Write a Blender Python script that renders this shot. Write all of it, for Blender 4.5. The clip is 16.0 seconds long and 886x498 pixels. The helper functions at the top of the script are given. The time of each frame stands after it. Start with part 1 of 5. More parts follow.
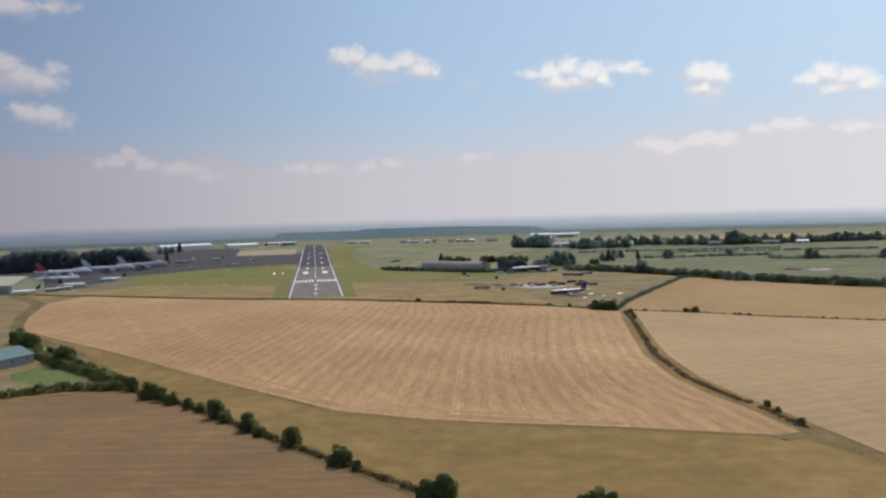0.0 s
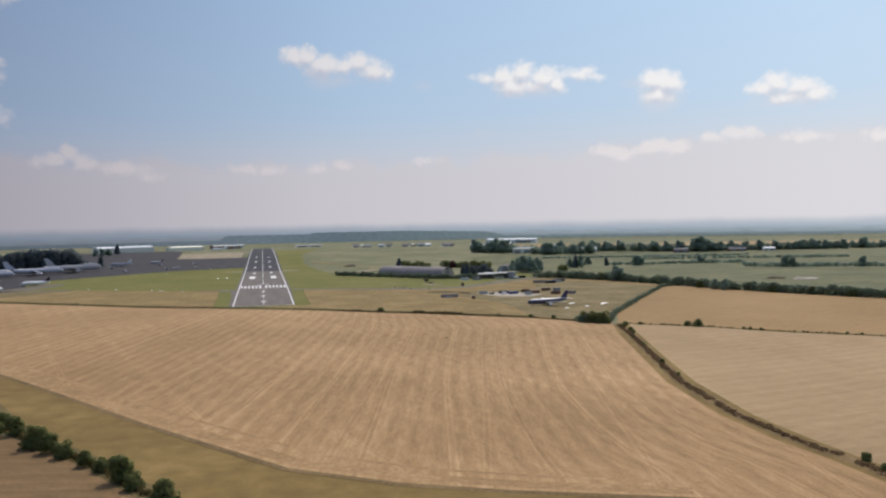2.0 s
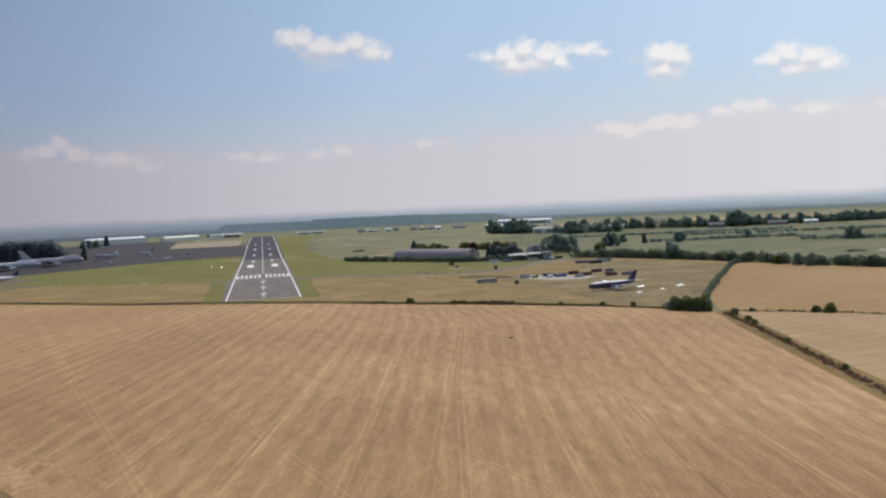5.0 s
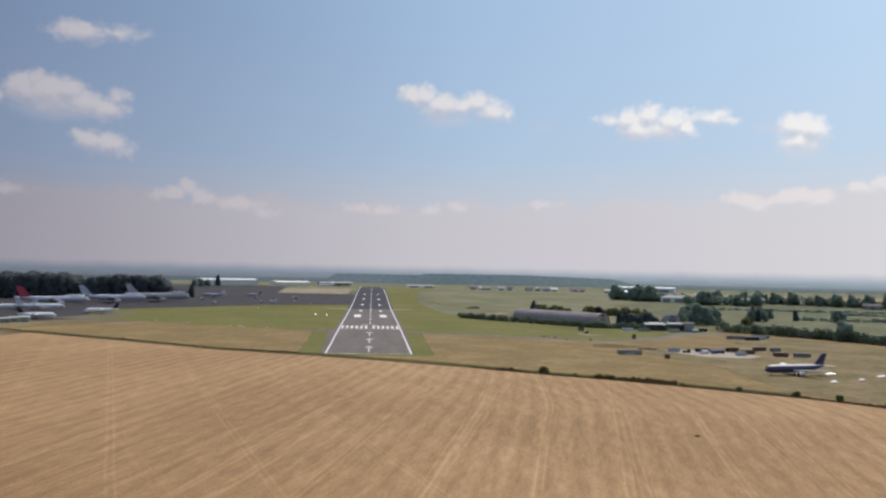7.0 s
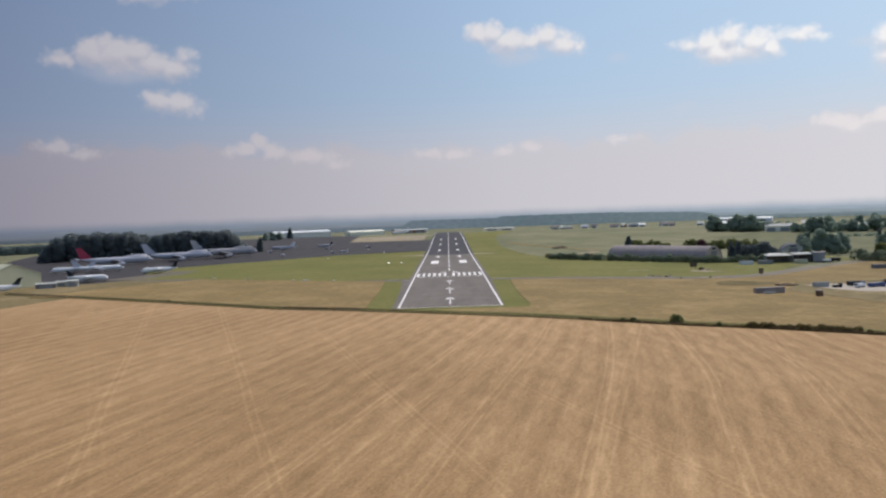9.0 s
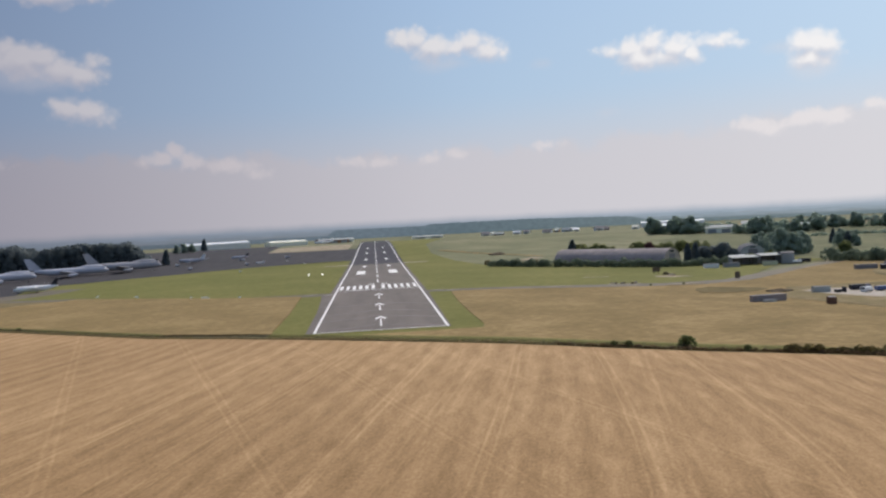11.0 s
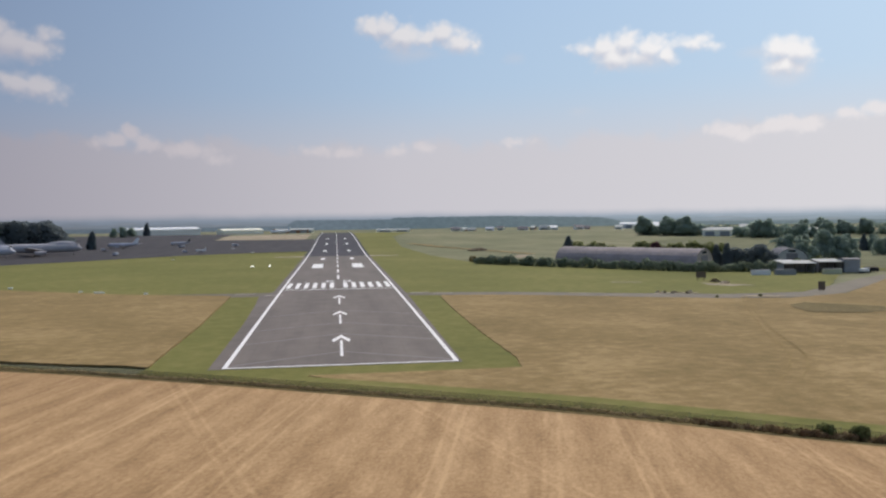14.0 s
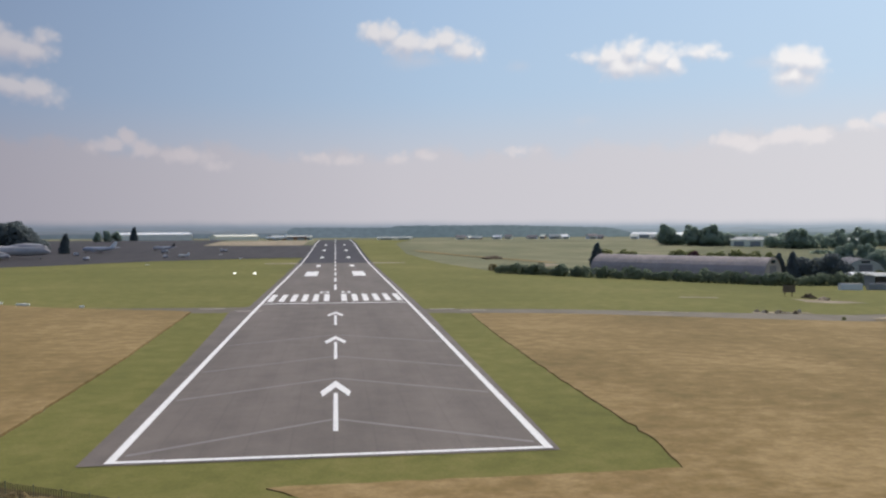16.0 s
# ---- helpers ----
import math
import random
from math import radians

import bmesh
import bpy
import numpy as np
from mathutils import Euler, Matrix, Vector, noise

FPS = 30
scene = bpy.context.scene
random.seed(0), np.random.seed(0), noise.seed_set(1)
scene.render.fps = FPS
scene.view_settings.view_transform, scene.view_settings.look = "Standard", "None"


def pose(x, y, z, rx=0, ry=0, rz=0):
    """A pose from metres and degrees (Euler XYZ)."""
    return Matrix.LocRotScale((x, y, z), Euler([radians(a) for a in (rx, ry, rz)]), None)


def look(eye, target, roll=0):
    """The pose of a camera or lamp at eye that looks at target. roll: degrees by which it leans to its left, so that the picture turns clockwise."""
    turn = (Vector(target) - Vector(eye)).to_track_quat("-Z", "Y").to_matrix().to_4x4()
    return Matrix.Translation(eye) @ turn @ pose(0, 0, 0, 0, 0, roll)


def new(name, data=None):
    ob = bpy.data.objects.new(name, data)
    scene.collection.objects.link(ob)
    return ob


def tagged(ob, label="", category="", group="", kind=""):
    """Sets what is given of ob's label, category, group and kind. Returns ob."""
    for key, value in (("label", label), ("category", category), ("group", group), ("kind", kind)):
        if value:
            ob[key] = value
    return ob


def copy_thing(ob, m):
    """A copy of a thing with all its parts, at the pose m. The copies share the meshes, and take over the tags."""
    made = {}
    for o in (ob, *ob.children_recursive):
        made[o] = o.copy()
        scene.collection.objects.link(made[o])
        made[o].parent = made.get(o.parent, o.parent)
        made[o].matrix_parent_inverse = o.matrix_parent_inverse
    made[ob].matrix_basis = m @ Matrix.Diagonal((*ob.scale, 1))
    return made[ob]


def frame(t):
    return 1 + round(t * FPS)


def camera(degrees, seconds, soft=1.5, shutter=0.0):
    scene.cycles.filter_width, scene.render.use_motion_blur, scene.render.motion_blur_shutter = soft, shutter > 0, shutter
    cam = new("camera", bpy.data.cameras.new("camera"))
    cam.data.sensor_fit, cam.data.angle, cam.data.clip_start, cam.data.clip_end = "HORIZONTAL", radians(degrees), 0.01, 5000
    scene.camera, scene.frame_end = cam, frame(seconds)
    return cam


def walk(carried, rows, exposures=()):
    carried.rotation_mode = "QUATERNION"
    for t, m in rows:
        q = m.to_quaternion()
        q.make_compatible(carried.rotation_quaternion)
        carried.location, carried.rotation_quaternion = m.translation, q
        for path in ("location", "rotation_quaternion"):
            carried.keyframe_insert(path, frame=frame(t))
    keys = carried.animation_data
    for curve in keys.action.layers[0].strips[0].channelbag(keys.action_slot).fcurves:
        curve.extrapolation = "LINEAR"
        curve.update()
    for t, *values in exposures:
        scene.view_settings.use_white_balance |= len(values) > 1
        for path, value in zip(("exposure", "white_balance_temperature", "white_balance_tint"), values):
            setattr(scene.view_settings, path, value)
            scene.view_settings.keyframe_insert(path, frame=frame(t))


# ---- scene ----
cam = camera(55.16, 16.0, soft=2.3)
# seconds, x, y, z, rx, ry, rz of the approach
PATH = [
    (0.0, 0.31, -709.33, 64.59, 87.75, 1.67, -8.67),
    (0.5, 0.01, -690.61, 63.95, 87.95, 2.07, -9.76),
    (1.0, -0.08, -671.75, 63.03, 87.66, 0.51, -10.71),
    (1.5, -0.01, -652.75, 61.89, 87.72, 0.82, -11.25),
    (2.0, 0.16, -633.62, 60.58, 88.04, 1.04, -12.06),
    (2.5, 0.39, -614.37, 59.13, 88.28, 1.30, -12.64),
    (3.0, 0.64, -595.01, 57.59, 88.44, 1.27, -13.00),
    (3.5, 0.89, -575.55, 56.00, 87.92, 2.19, -13.15),
    (4.0, 1.10, -556.00, 54.37, 87.73, 1.79, -13.02),
    (4.2, 1.17, -548.15, 53.72, 87.50, 2.16, -12.96),
    (6.3, 1.31, -465.18, 47.10, 87.03, 1.71, -10.84),
    (6.5, 1.26, -457.24, 46.50, 87.26, 1.68, -10.58),
    (6.8, 1.17, -445.31, 45.63, 89.72, 1.98, -8.11),
    (7.0, 1.10, -437.35, 45.06, 91.26, -1.12, -4.74),
    (7.5, 0.90, -417.45, 43.67, 87.03, -3.52, -1.09),
    (8.0, 0.65, -397.53, 42.33, 86.61, -1.39, 1.07),
    (8.5, 0.38, -377.61, 41.04, 87.01, -0.34, 2.02),
    (9.0, 0.10, -357.70, 39.79, 87.59, 1.95, 0.30),
    (9.5, -0.18, -337.80, 38.59, 87.91, 3.11, -1.13),
    (9.7, -0.29, -329.85, 38.11, 88.07, 3.28, -1.65),
    (11.8, -1.08, -246.79, 33.33, 88.01, 1.99, -5.92),
    (12.0, -1.11, -238.93, 32.88, 87.93, 1.76, -6.11),
    (12.5, -1.13, -219.35, 31.75, 87.50, 1.56, -6.51),
    (13.0, -1.08, -199.85, 30.59, 87.47, 1.50, -6.67),
    (13.5, -0.97, -180.45, 29.42, 87.62, 0.81, -6.84),
    (14.0, -0.80, -161.15, 28.23, 87.75, 0.75, -7.22),
    (14.5, -0.59, -141.97, 27.01, 87.87, 0.73, -7.55),
    (15.0, -0.36, -122.92, 25.76, 87.95, 0.47, -7.51),
    (15.5, -0.12, -104.00, 24.49, 87.99, 0.66, -7.52),
    (15.9, 0.05, -88.97, 23.46, 88.35, 0.16, -7.39),
    (16.0, 0.08, -85.22, 23.20, 88.45, 0.17, -7.24),
]
walk(cam, [(r[0], pose(*r[1:])) for r in PATH], [(0.0, -0.03), (4.0, -0.04), (7.5, -0.04), (8.2, 0.04), (9.0, 0.0), (12.0, -0.02), (16.0, -0.02)])

# ---- light: high summer sun ahead and to the right, hazy sky ----
SUN_AZ, SUN_EL = 32.0, 50.0          # degrees clockwise from +y, degrees up
world = bpy.data.worlds.new("sky")
scene.world = world
world.use_nodes = True
wn = world.node_tree.nodes
sky = wn.new("ShaderNodeTexSky")
sky.sky_type = "NISHITA"
sky.sun_disc = False
sky.sun_elevation = radians(SUN_EL)
sky.sun_rotation = radians(SUN_AZ)
sky.dust_density = 3.0
world.node_tree.links.new(sky.outputs["Color"], wn["Background"].inputs["Color"])
wn["Background"].inputs["Strength"].default_value = 0.15
sun_data = bpy.data.lights.new("sun", "SUN")
sun_data.energy, sun_data.angle, sun_data.color = 2.2, radians(0.6), (1.0, 0.93, 0.84)
sun = new("sun", sun_data)
sun_dir = Vector((math.sin(radians(SUN_AZ)) * math.cos(radians(SUN_EL)), math.cos(radians(SUN_AZ)) * math.cos(radians(SUN_EL)), math.sin(radians(SUN_EL))))
sun.matrix_world = look((0, 0, 500), Vector((0, 0, 500)) - sun_dir)


# ---- lie of the land ----
KNOTS = ((-6000, 0), (200, 0), (300, -.6), (450, -1.2), (550, -1.1), (680, .2), (800, 2), (950, 3.4), (1100, 3.6), (1250, 2.5),
         (1450, -2), (1700, -5), (2300, -8), (2700, -30), (3500, -60), (6000, -140))
LAND_Y = np.arange(-1500, 6000, 10.0)
LAND_Z = np.convolve(np.pad(np.interp(LAND_Y, [k[0] for k in KNOTS], [k[1] for k in KNOTS]), 6, "edge"), np.ones(13) / 13, "valid")


def ease(a, b, x):
    u = min(1.0, max(0.0, (x - a) / (b - a)))
    return u * u * (3 - 2 * u)


def land(x, y):
    """Height of the ground."""
    return float(np.interp(y, LAND_Y, LAND_Z)) - 3.5 * ease(30, 260, x) * (1 - ease(500, 1100, y))


# ---- materials ----
def nodes_of(name):
    m = bpy.data.materials.new(name)
    m.use_nodes = True
    return m, m.node_tree.nodes, m.node_tree.links, m.node_tree.nodes["Principled BSDF"]


def noise_node(n, l, vec, scale, detail=4.0, rough=0.6):
    t = n.new("ShaderNodeTexNoise")
    t.inputs["Scale"].default_value, t.inputs["Detail"].default_value, t.inputs["Roughness"].default_value = scale, detail, rough
    if vec:
        l.new(vec, t.inputs["Vector"])
    return t


def mapped(n, l, vec, scale=(1, 1, 1), rot=0.0):
    m = n.new("ShaderNodeMapping")
    m.inputs["Scale"].default_value = scale
    m.inputs["Rotation"].default_value = (0, 0, radians(rot))
    l.new(vec, m.inputs["Vector"])
    return m.outputs["Vector"]


def ramp(n, l, fac, stops):
    r = n.new("ShaderNodeValToRGB")
    el = r.color_ramp.elements
    while len(el) < len(stops):
        el.new(0.5)
    for e, (p, c) in zip(el, stops):
        e.position, e.color = p, (*c, 1)
    l.new(fac, r.inputs["Fac"])
    return r.outputs["Color"]


def blend(n, l, fac, a, b, mode="MIX"):
    m = n.new("ShaderNodeMix")
    m.data_type, m.blend_type = "RGBA", mode
    for sock, v in ((m.inputs[0], fac), (m.inputs[6], a), (m.inputs[7], b)):
        if isinstance(v, (int, float)):
            sock.default_value = v
        elif isinstance(v, tuple):
            sock.default_value = (*v, 1)
        else:
            l.new(v, sock)
    return m.outputs[2]


def calc(n, l, op, a, b=None, c=None):
    m = n.new("ShaderNodeMath")
    m.operation = op
    for i, v in enumerate((a, b, c)):
        if v is None:
            continue
        if isinstance(v, (int, float)):
            m.inputs[i].default_value = v
        else:
            l.new(v, m.inputs[i])
    return m.outputs[0]


def bump(n, l, bsdf, height, strength=0.4, dist=0.1):
    b = n.new("ShaderNodeBump")
    b.inputs["Strength"].default_value, b.inputs["Distance"].default_value = strength, dist
    l.new(height, b.inputs["Height"])
    l.new(b.outputs["Normal"], bsdf.inputs["Normal"])


def land_material(name, dark, mid, light, large=0.02, small=0.35, stretch=(1, 1, 1), rot=0.0, rough=0.95, grain=3.0, sheen=0.0):
    """Ground cover: patches at two scales and a fine grain."""
    m, n, l, b = nodes_of(name)
    co = n.new("ShaderNodeTexCoord").outputs["Object"]
    big = noise_node(n, l, co, large, 5, 0.6)
    med = noise_node(n, l, mapped(n, l, co, stretch, rot), small, 5, 0.65)
    fine = noise_node(n, l, co, grain, 3, 0.7)
    v = calc(n, l, "ADD", calc(n, l, "MULTIPLY", big.outputs["Fac"], 0.5), calc(n, l, "MULTIPLY", med.outputs["Fac"], 0.5))
    col = ramp(n, l, v, ((0.36, dark), (0.5, mid), (0.64, light)))
    col = blend(n, l, 0.30, col, ramp(n, l, fine.outputs["Fac"], ((0.3, (0.25, 0.25, 0.25)), (0.7, (0.8, 0.8, 0.8)))), "OVERLAY")
    l.new(col, b.inputs["Base Color"])
    b.inputs["Roughness"].default_value = rough
    b.inputs["Specular IOR Level"].default_value = 0.15
    b.inputs["Sheen Weight"].default_value, b.inputs["Sheen Roughness"].default_value = sheen, 0.5
    b.inputs["Sheen Tint"].default_value = (*(min(1.0, c / max(light)) for c in light), 1)
    bump(n, l, b, med.outputs["Fac"], 0.35, 0.25)
    return m


def crop_material(name, dark, mid, light, swath=7.0, tram=24.0, contrast=1.0, bands=0.026):
    """Stubble in swaths; the UV map runs across (u) and along (v) the rows, in metres."""
    m, n, l, b = nodes_of(name)
    uv = n.new("ShaderNodeUVMap").outputs["UV"]
    co = n.new("ShaderNodeTexCoord").outputs["Object"]
    wob = noise_node(n, l, mapped(n, l, uv, (0.02, 0.006, 1)), 1.0, 2, 0.5)
    sep = n.new("ShaderNodeSeparateXYZ")
    l.new(uv, sep.inputs[0])
    u = calc(n, l, "ADD", sep.outputs[0], calc(n, l, "MULTIPLY", wob.outputs["Fac"], 2.0))
    cross = calc(n, l, "MULTIPLY_ADD", sep.outputs[1], 0.55, calc(n, l, "MULTIPLY", sep.outputs[0], 0.83))

    def wheels(period, across, half=0.9, width=0.55):
        """Pairs of pale wheel lines, broken by the straw."""
        p = calc(n, l, "PINGPONG", across, period / 2)
        r = n.new("ShaderNodeMapRange")
        r.interpolation_type = "SMOOTHSTEP"
        l.new(calc(n, l, "ABSOLUTE", calc(n, l, "SUBTRACT", p, half)), r.inputs[0])
        r.inputs[1].default_value, r.inputs[2].default_value = width, 0.1
        return r.outputs[0]
    swaths = calc(n, l, "SINE", calc(n, l, "MULTIPLY", u, 2 * math.pi / swath))
    streak = noise_node(n, l, mapped(n, l, uv, (0.42, 0.045, 1)), 1.0, 4, 0.6)
    fibre = noise_node(n, l, mapped(n, l, uv, (1.9, 1.1, 1)), 1.0, 6, 0.78)
    big = noise_node(n, l, co, 0.008, 4, 0.55)
    clod = noise_node(n, l, mapped(n, l, uv, (0.6, 0.13, 1)), 1.0, 6, 0.68)
    straw = noise_node(n, l, mapped(n, l, uv, (0.15, 0.03, 1)), 1.0, 4, 0.6).outputs["Fac"]
    v = calc(n, l, "MULTIPLY", streak.outputs["Fac"], 0.26 * contrast)
    for tex, k in ((fibre, 0.56 * contrast), (big, 0.34), (clod, 0.32 * contrast)):
        v = calc(n, l, "ADD", v, calc(n, l, "MULTIPLY", tex.outputs["Fac"], k))
    v = calc(n, l, "ADD", v, calc(n, l, "MULTIPLY", calc(n, l, "MULTIPLY", swaths, calc(n, l, "MULTIPLY_ADD", straw, 3.0, -0.5)), bands))
    # older passes of the machines, straight across the rows at a slant
    flat = n.new("ShaderNodeSeparateXYZ")
    l.new(co, flat.inputs[0])
    for slant, period, amount in ((0.30, 10.0, 0.36), (-0.26, 13.0, 0.36)):
        across = calc(n, l, "MULTIPLY_ADD", flat.outputs[1], slant, calc(n, l, "MULTIPLY_ADD", wob.outputs["Fac"], 1.5, flat.outputs[0]))
        fade = noise_node(n, l, mapped(n, l, co, (0.014, 0.006, 1), slant * 60), 1.0, 2, 0.5).outputs["Fac"]
        older = calc(n, l, "MULTIPLY", calc(n, l, "SINE", calc(n, l, "MULTIPLY", across, 2 * math.pi / period)), calc(n, l, "MINIMUM", calc(n, l, "MAXIMUM", calc(n, l, "MULTIPLY_ADD", fade, 6.0, -2.4), 0.0), 1.2))
        v = calc(n, l, "ADD", v, calc(n, l, "MULTIPLY", older, bands * amount))
        v = calc(n, l, "ADD", v, calc(n, l, "MULTIPLY", wheels(period * 3.2, across, 0.9, 0.5), calc(n, l, "MULTIPLY", straw, 3.6 * bands * contrast)))
    line = calc(n, l, "ADD", calc(n, l, "MULTIPLY", wheels(tram, u, 0.9, 0.42), 0.13 * contrast), calc(n, l, "MULTIPLY", wheels(47.0, cross, 1.0, 0.5), 0.03 * contrast))
    v = calc(n, l, "ADD", v, calc(n, l, "MULTIPLY", line, straw))
    base = 0.57 * contrast + 0.17
    col = ramp(n, l, v, ((base - 0.17, dark), (base, mid), (base + 0.17, light)))
    l.new(col, b.inputs["Base Color"])
    b.inputs["Roughness"].default_value = 0.9
    b.inputs["Specular IOR Level"].default_value = 0.15
    b.inputs["Sheen Weight"].default_value, b.inputs["Sheen Roughness"].default_value = 0.10, 0.5
    b.inputs["Sheen Tint"].default_value = (1.0, 0.68, 0.36, 1)
    bump(n, l, b, fibre.outputs["Fac"], 0.5, 0.15)
    return m


def plain(name, colour, rough=0.6, vary=0.12, scale=0.8, metal=0.0, relief=0.0):
    m, n, l, b = nodes_of(name)
    co = n.new("ShaderNodeTexCoord").outputs["Object"]
    t = noise_node(n, l, co, scale, 5, 0.65)
    t2 = noise_node(n, l, co, scale * 9, 3, 0.6)
    v = calc(n, l, "ADD", calc(n, l, "MULTIPLY", t.outputs["Fac"], 0.65), calc(n, l, "MULTIPLY", t2.outputs["Fac"], 0.35))
    lo = tuple(c * (1 - vary) for c in colour)
    hi = tuple(min(1, c * (1 + vary)) for c in colour)
    l.new(ramp(n, l, v, ((0.3, lo), (0.7, hi))), b.inputs["Base Color"])
    b.inputs["Roughness"].default_value, b.inputs["Metallic"].default_value = rough, metal
    b.inputs["Specular IOR Level"].default_value = 0.5 if rough < 0.5 else 0.15
    if relief:
        bump(n, l, b, t2.outputs["Fac"], relief, 0.05)
    return m


def asphalt_material(name, colour, worn, gloss=0.1):
    m, n, l, b = nodes_of(name)
    co = n.new("ShaderNodeTexCoord").outputs["Object"]
    big = noise_node(n, l, mapped(n, l, co, (0.12, 0.012, 1)), 1.0, 5, 0.6)
    med = noise_node(n, l, co, 0.15, 5, 0.65)
    fine = noise_node(n, l, co, 4.0, 3, 0.7)
    v = calc(n, l, "ADD", calc(n, l, "MULTIPLY", big.outputs["Fac"], 0.5), calc(n, l, "MULTIPLY", med.outputs["Fac"], 0.35))
    v = calc(n, l, "ADD", v, calc(n, l, "MULTIPLY", fine.outputs["Fac"], 0.15))
    col = ramp(n, l, v, ((0.36, colour), (0.64, worn)))
    sep = n.new("ShaderNodeSeparateXYZ")
    l.new(co, sep.inputs[0])
    lane = calc(n, l, "PINGPONG", calc(n, l, "ADD", sep.outputs[0], calc(n, l, "MULTIPLY", big.outputs["Fac"], 0.5)), 2.25)
    seam = n.new("ShaderNodeMapRange")
    l.new(lane, seam.inputs[0])
    seam.inputs[1].default_value, seam.inputs[2].default_value, seam.inputs[4].default_value = 0.16, 0.04, 0.16
    cell = n.new("ShaderNodeTexVoronoi")
    cell.feature = "DISTANCE_TO_EDGE"
    l.new(mapped(n, l, co, (0.10, 0.035, 0.1)), cell.inputs["Vector"])
    crack = n.new("ShaderNodeMapRange")
    l.new(calc(n, l, "ADD", cell.outputs["Distance"], calc(n, l, "MULTIPLY", med.outputs["Fac"], 0.03)), crack.inputs[0])
    crack.inputs[1].default_value, crack.inputs[2].default_value, crack.inputs[4].default_value = 0.024, 0.014, 0.2
    col = blend(n, l, calc(n, l, "MAXIMUM", seam.outputs[0], crack.outputs[0]), col, tuple(c * 0.55 for c in colour))
    l.new(col, b.inputs["Base Color"])
    b.inputs["Roughness"].default_value = 0.72
    b.inputs["Specular IOR Level"].default_value = gloss
    bump(n, l, b, fine.outputs["Fac"], 0.25, 0.03)
    return m


def leaf_material(name, dark, light, rough=0.8, thin=0.5):
    """Leaves: each clump its own green, light coming through from behind."""
    m, n, l, b = nodes_of(name)
    oi = n.new("ShaderNodeObjectInfo").outputs["Random"]
    isl = n.new("ShaderNodeNewGeometry").outputs["Random Per Island"]
    v = calc(n, l, "ADD", calc(n, l, "MULTIPLY", isl, 0.7), calc(n, l, "MULTIPLY", oi, 0.3))
    col = ramp(n, l, v, ((0.0, tuple((a * 2 + c) / 3 for a, c in zip(dark, light))), (1.0, light)))
    l.new(col, b.inputs["Base Color"])
    b.inputs["Roughness"].default_value = rough
    b.inputs["Specular IOR Level"].default_value = 0.05
    tr = n.new("ShaderNodeBsdfTranslucent")
    l.new(blend(n, l, 1.0, col, (1.15, 1.2, 1.25), "MULTIPLY"), tr.inputs["Color"])
    mx = n.new("ShaderNodeMixShader")
    mx.inputs[0].default_value = thin
    l.new(b.outputs[0], mx.inputs[1])
    l.new(tr.outputs[0], mx.inputs[2])
    l.new(mx.outputs[0], n["Material Output"].inputs["Surface"])
    return m


M = {}
M["stubble"] = crop_material("stubble", (0.180, 0.106, 0.044), (0.326, 0.202, 0.096), (0.495, 0.33, 0.174))
M["pale_stubble"] = crop_material("pale_stubble", (0.22, 0.150, 0.078), (0.325, 0.226, 0.120), (0.44, 0.315, 0.18), 9, 40, 0.95, 0.022)
M["brown_stubble"] = crop_material("brown_stubble", (0.095, 0.056, 0.025), (0.165, 0.101, 0.046), (0.260, 0.166, 0.080), 6, 20, 1.0, 0.014)
M["orange_stubble"] = crop_material("orange_stubble", (0.195, 0.120, 0.050), (0.285, 0.180, 0.078), (0.375, 0.245, 0.112), 9, 40, 0.8, 0.006)
M["olive_grass"] = land_material("olive_grass", (0.148, 0.100, 0.034), (0.198, 0.134, 0.046), (0.255, 0.175, 0.066), 0.02, 0.12)
M["rough_meadow"] = land_material("rough_meadow", (0.120, 0.098, 0.042), (0.185, 0.144, 0.068), (0.27, 0.210, 0.115), 0.035, 0.25)
M["dry_grass"] = land_material("dry_grass", (0.112, 0.081, 0.028), (0.190, 0.129, 0.050), (0.314, 0.222, 0.105), 0.030, 0.34, (0.8, 1.05, 1), 0, grain=1.6, sheen=0.2)
M["mown_grass"] = land_material("mown_grass", (0.082, 0.085, 0.019), (0.119, 0.118, 0.029), (0.174, 0.154, 0.050), 0.014, 0.22, sheen=0.13)
M["green_field"] = land_material("green_field", (0.098, 0.106, 0.056), (0.132, 0.137, 0.073), (0.190, 0.180, 0.100), 0.012, 0.05)
# paler than the near pasture, a little distance haze put into the colour
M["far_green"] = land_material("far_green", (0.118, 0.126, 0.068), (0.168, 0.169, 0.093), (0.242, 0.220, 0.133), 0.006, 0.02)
M["ditch_weeds"] = land_material("ditch_weeds", (0.105, 0.072, 0.032), (0.170, 0.115, 0.053), (0.24, 0.165, 0.082), 0.05, 0.8)
M["straw"] = land_material("straw", (0.24, 0.150, 0.070), (0.335, 0.213, 0.104), (0.45, 0.30, 0.16), 0.05, 0.5)
M["verge"] = land_material("verge", (0.085, 0.066, 0.026), (0.135, 0.104, 0.042), (0.20, 0.15, 0.065), 0.05, 0.8)
M["asphalt"] = asphalt_material("asphalt", (0.098, 0.083, 0.073), (0.166, 0.141, 0.123), 0.18)
M["new_asphalt"] = asphalt_material("new_asphalt", (0.034, 0.033, 0.042), (0.058, 0.056, 0.066))
M["apron"] = asphalt_material("apron", (0.035, 0.032, 0.035), (0.062, 0.057, 0.059))
M["taxi"] = asphalt_material("taxi", (0.125, 0.108, 0.080), (0.185, 0.160, 0.120))
M["concrete"] = plain("concrete", (0.38, 0.34, 0.29), 0.9, 0.2, 0.1)
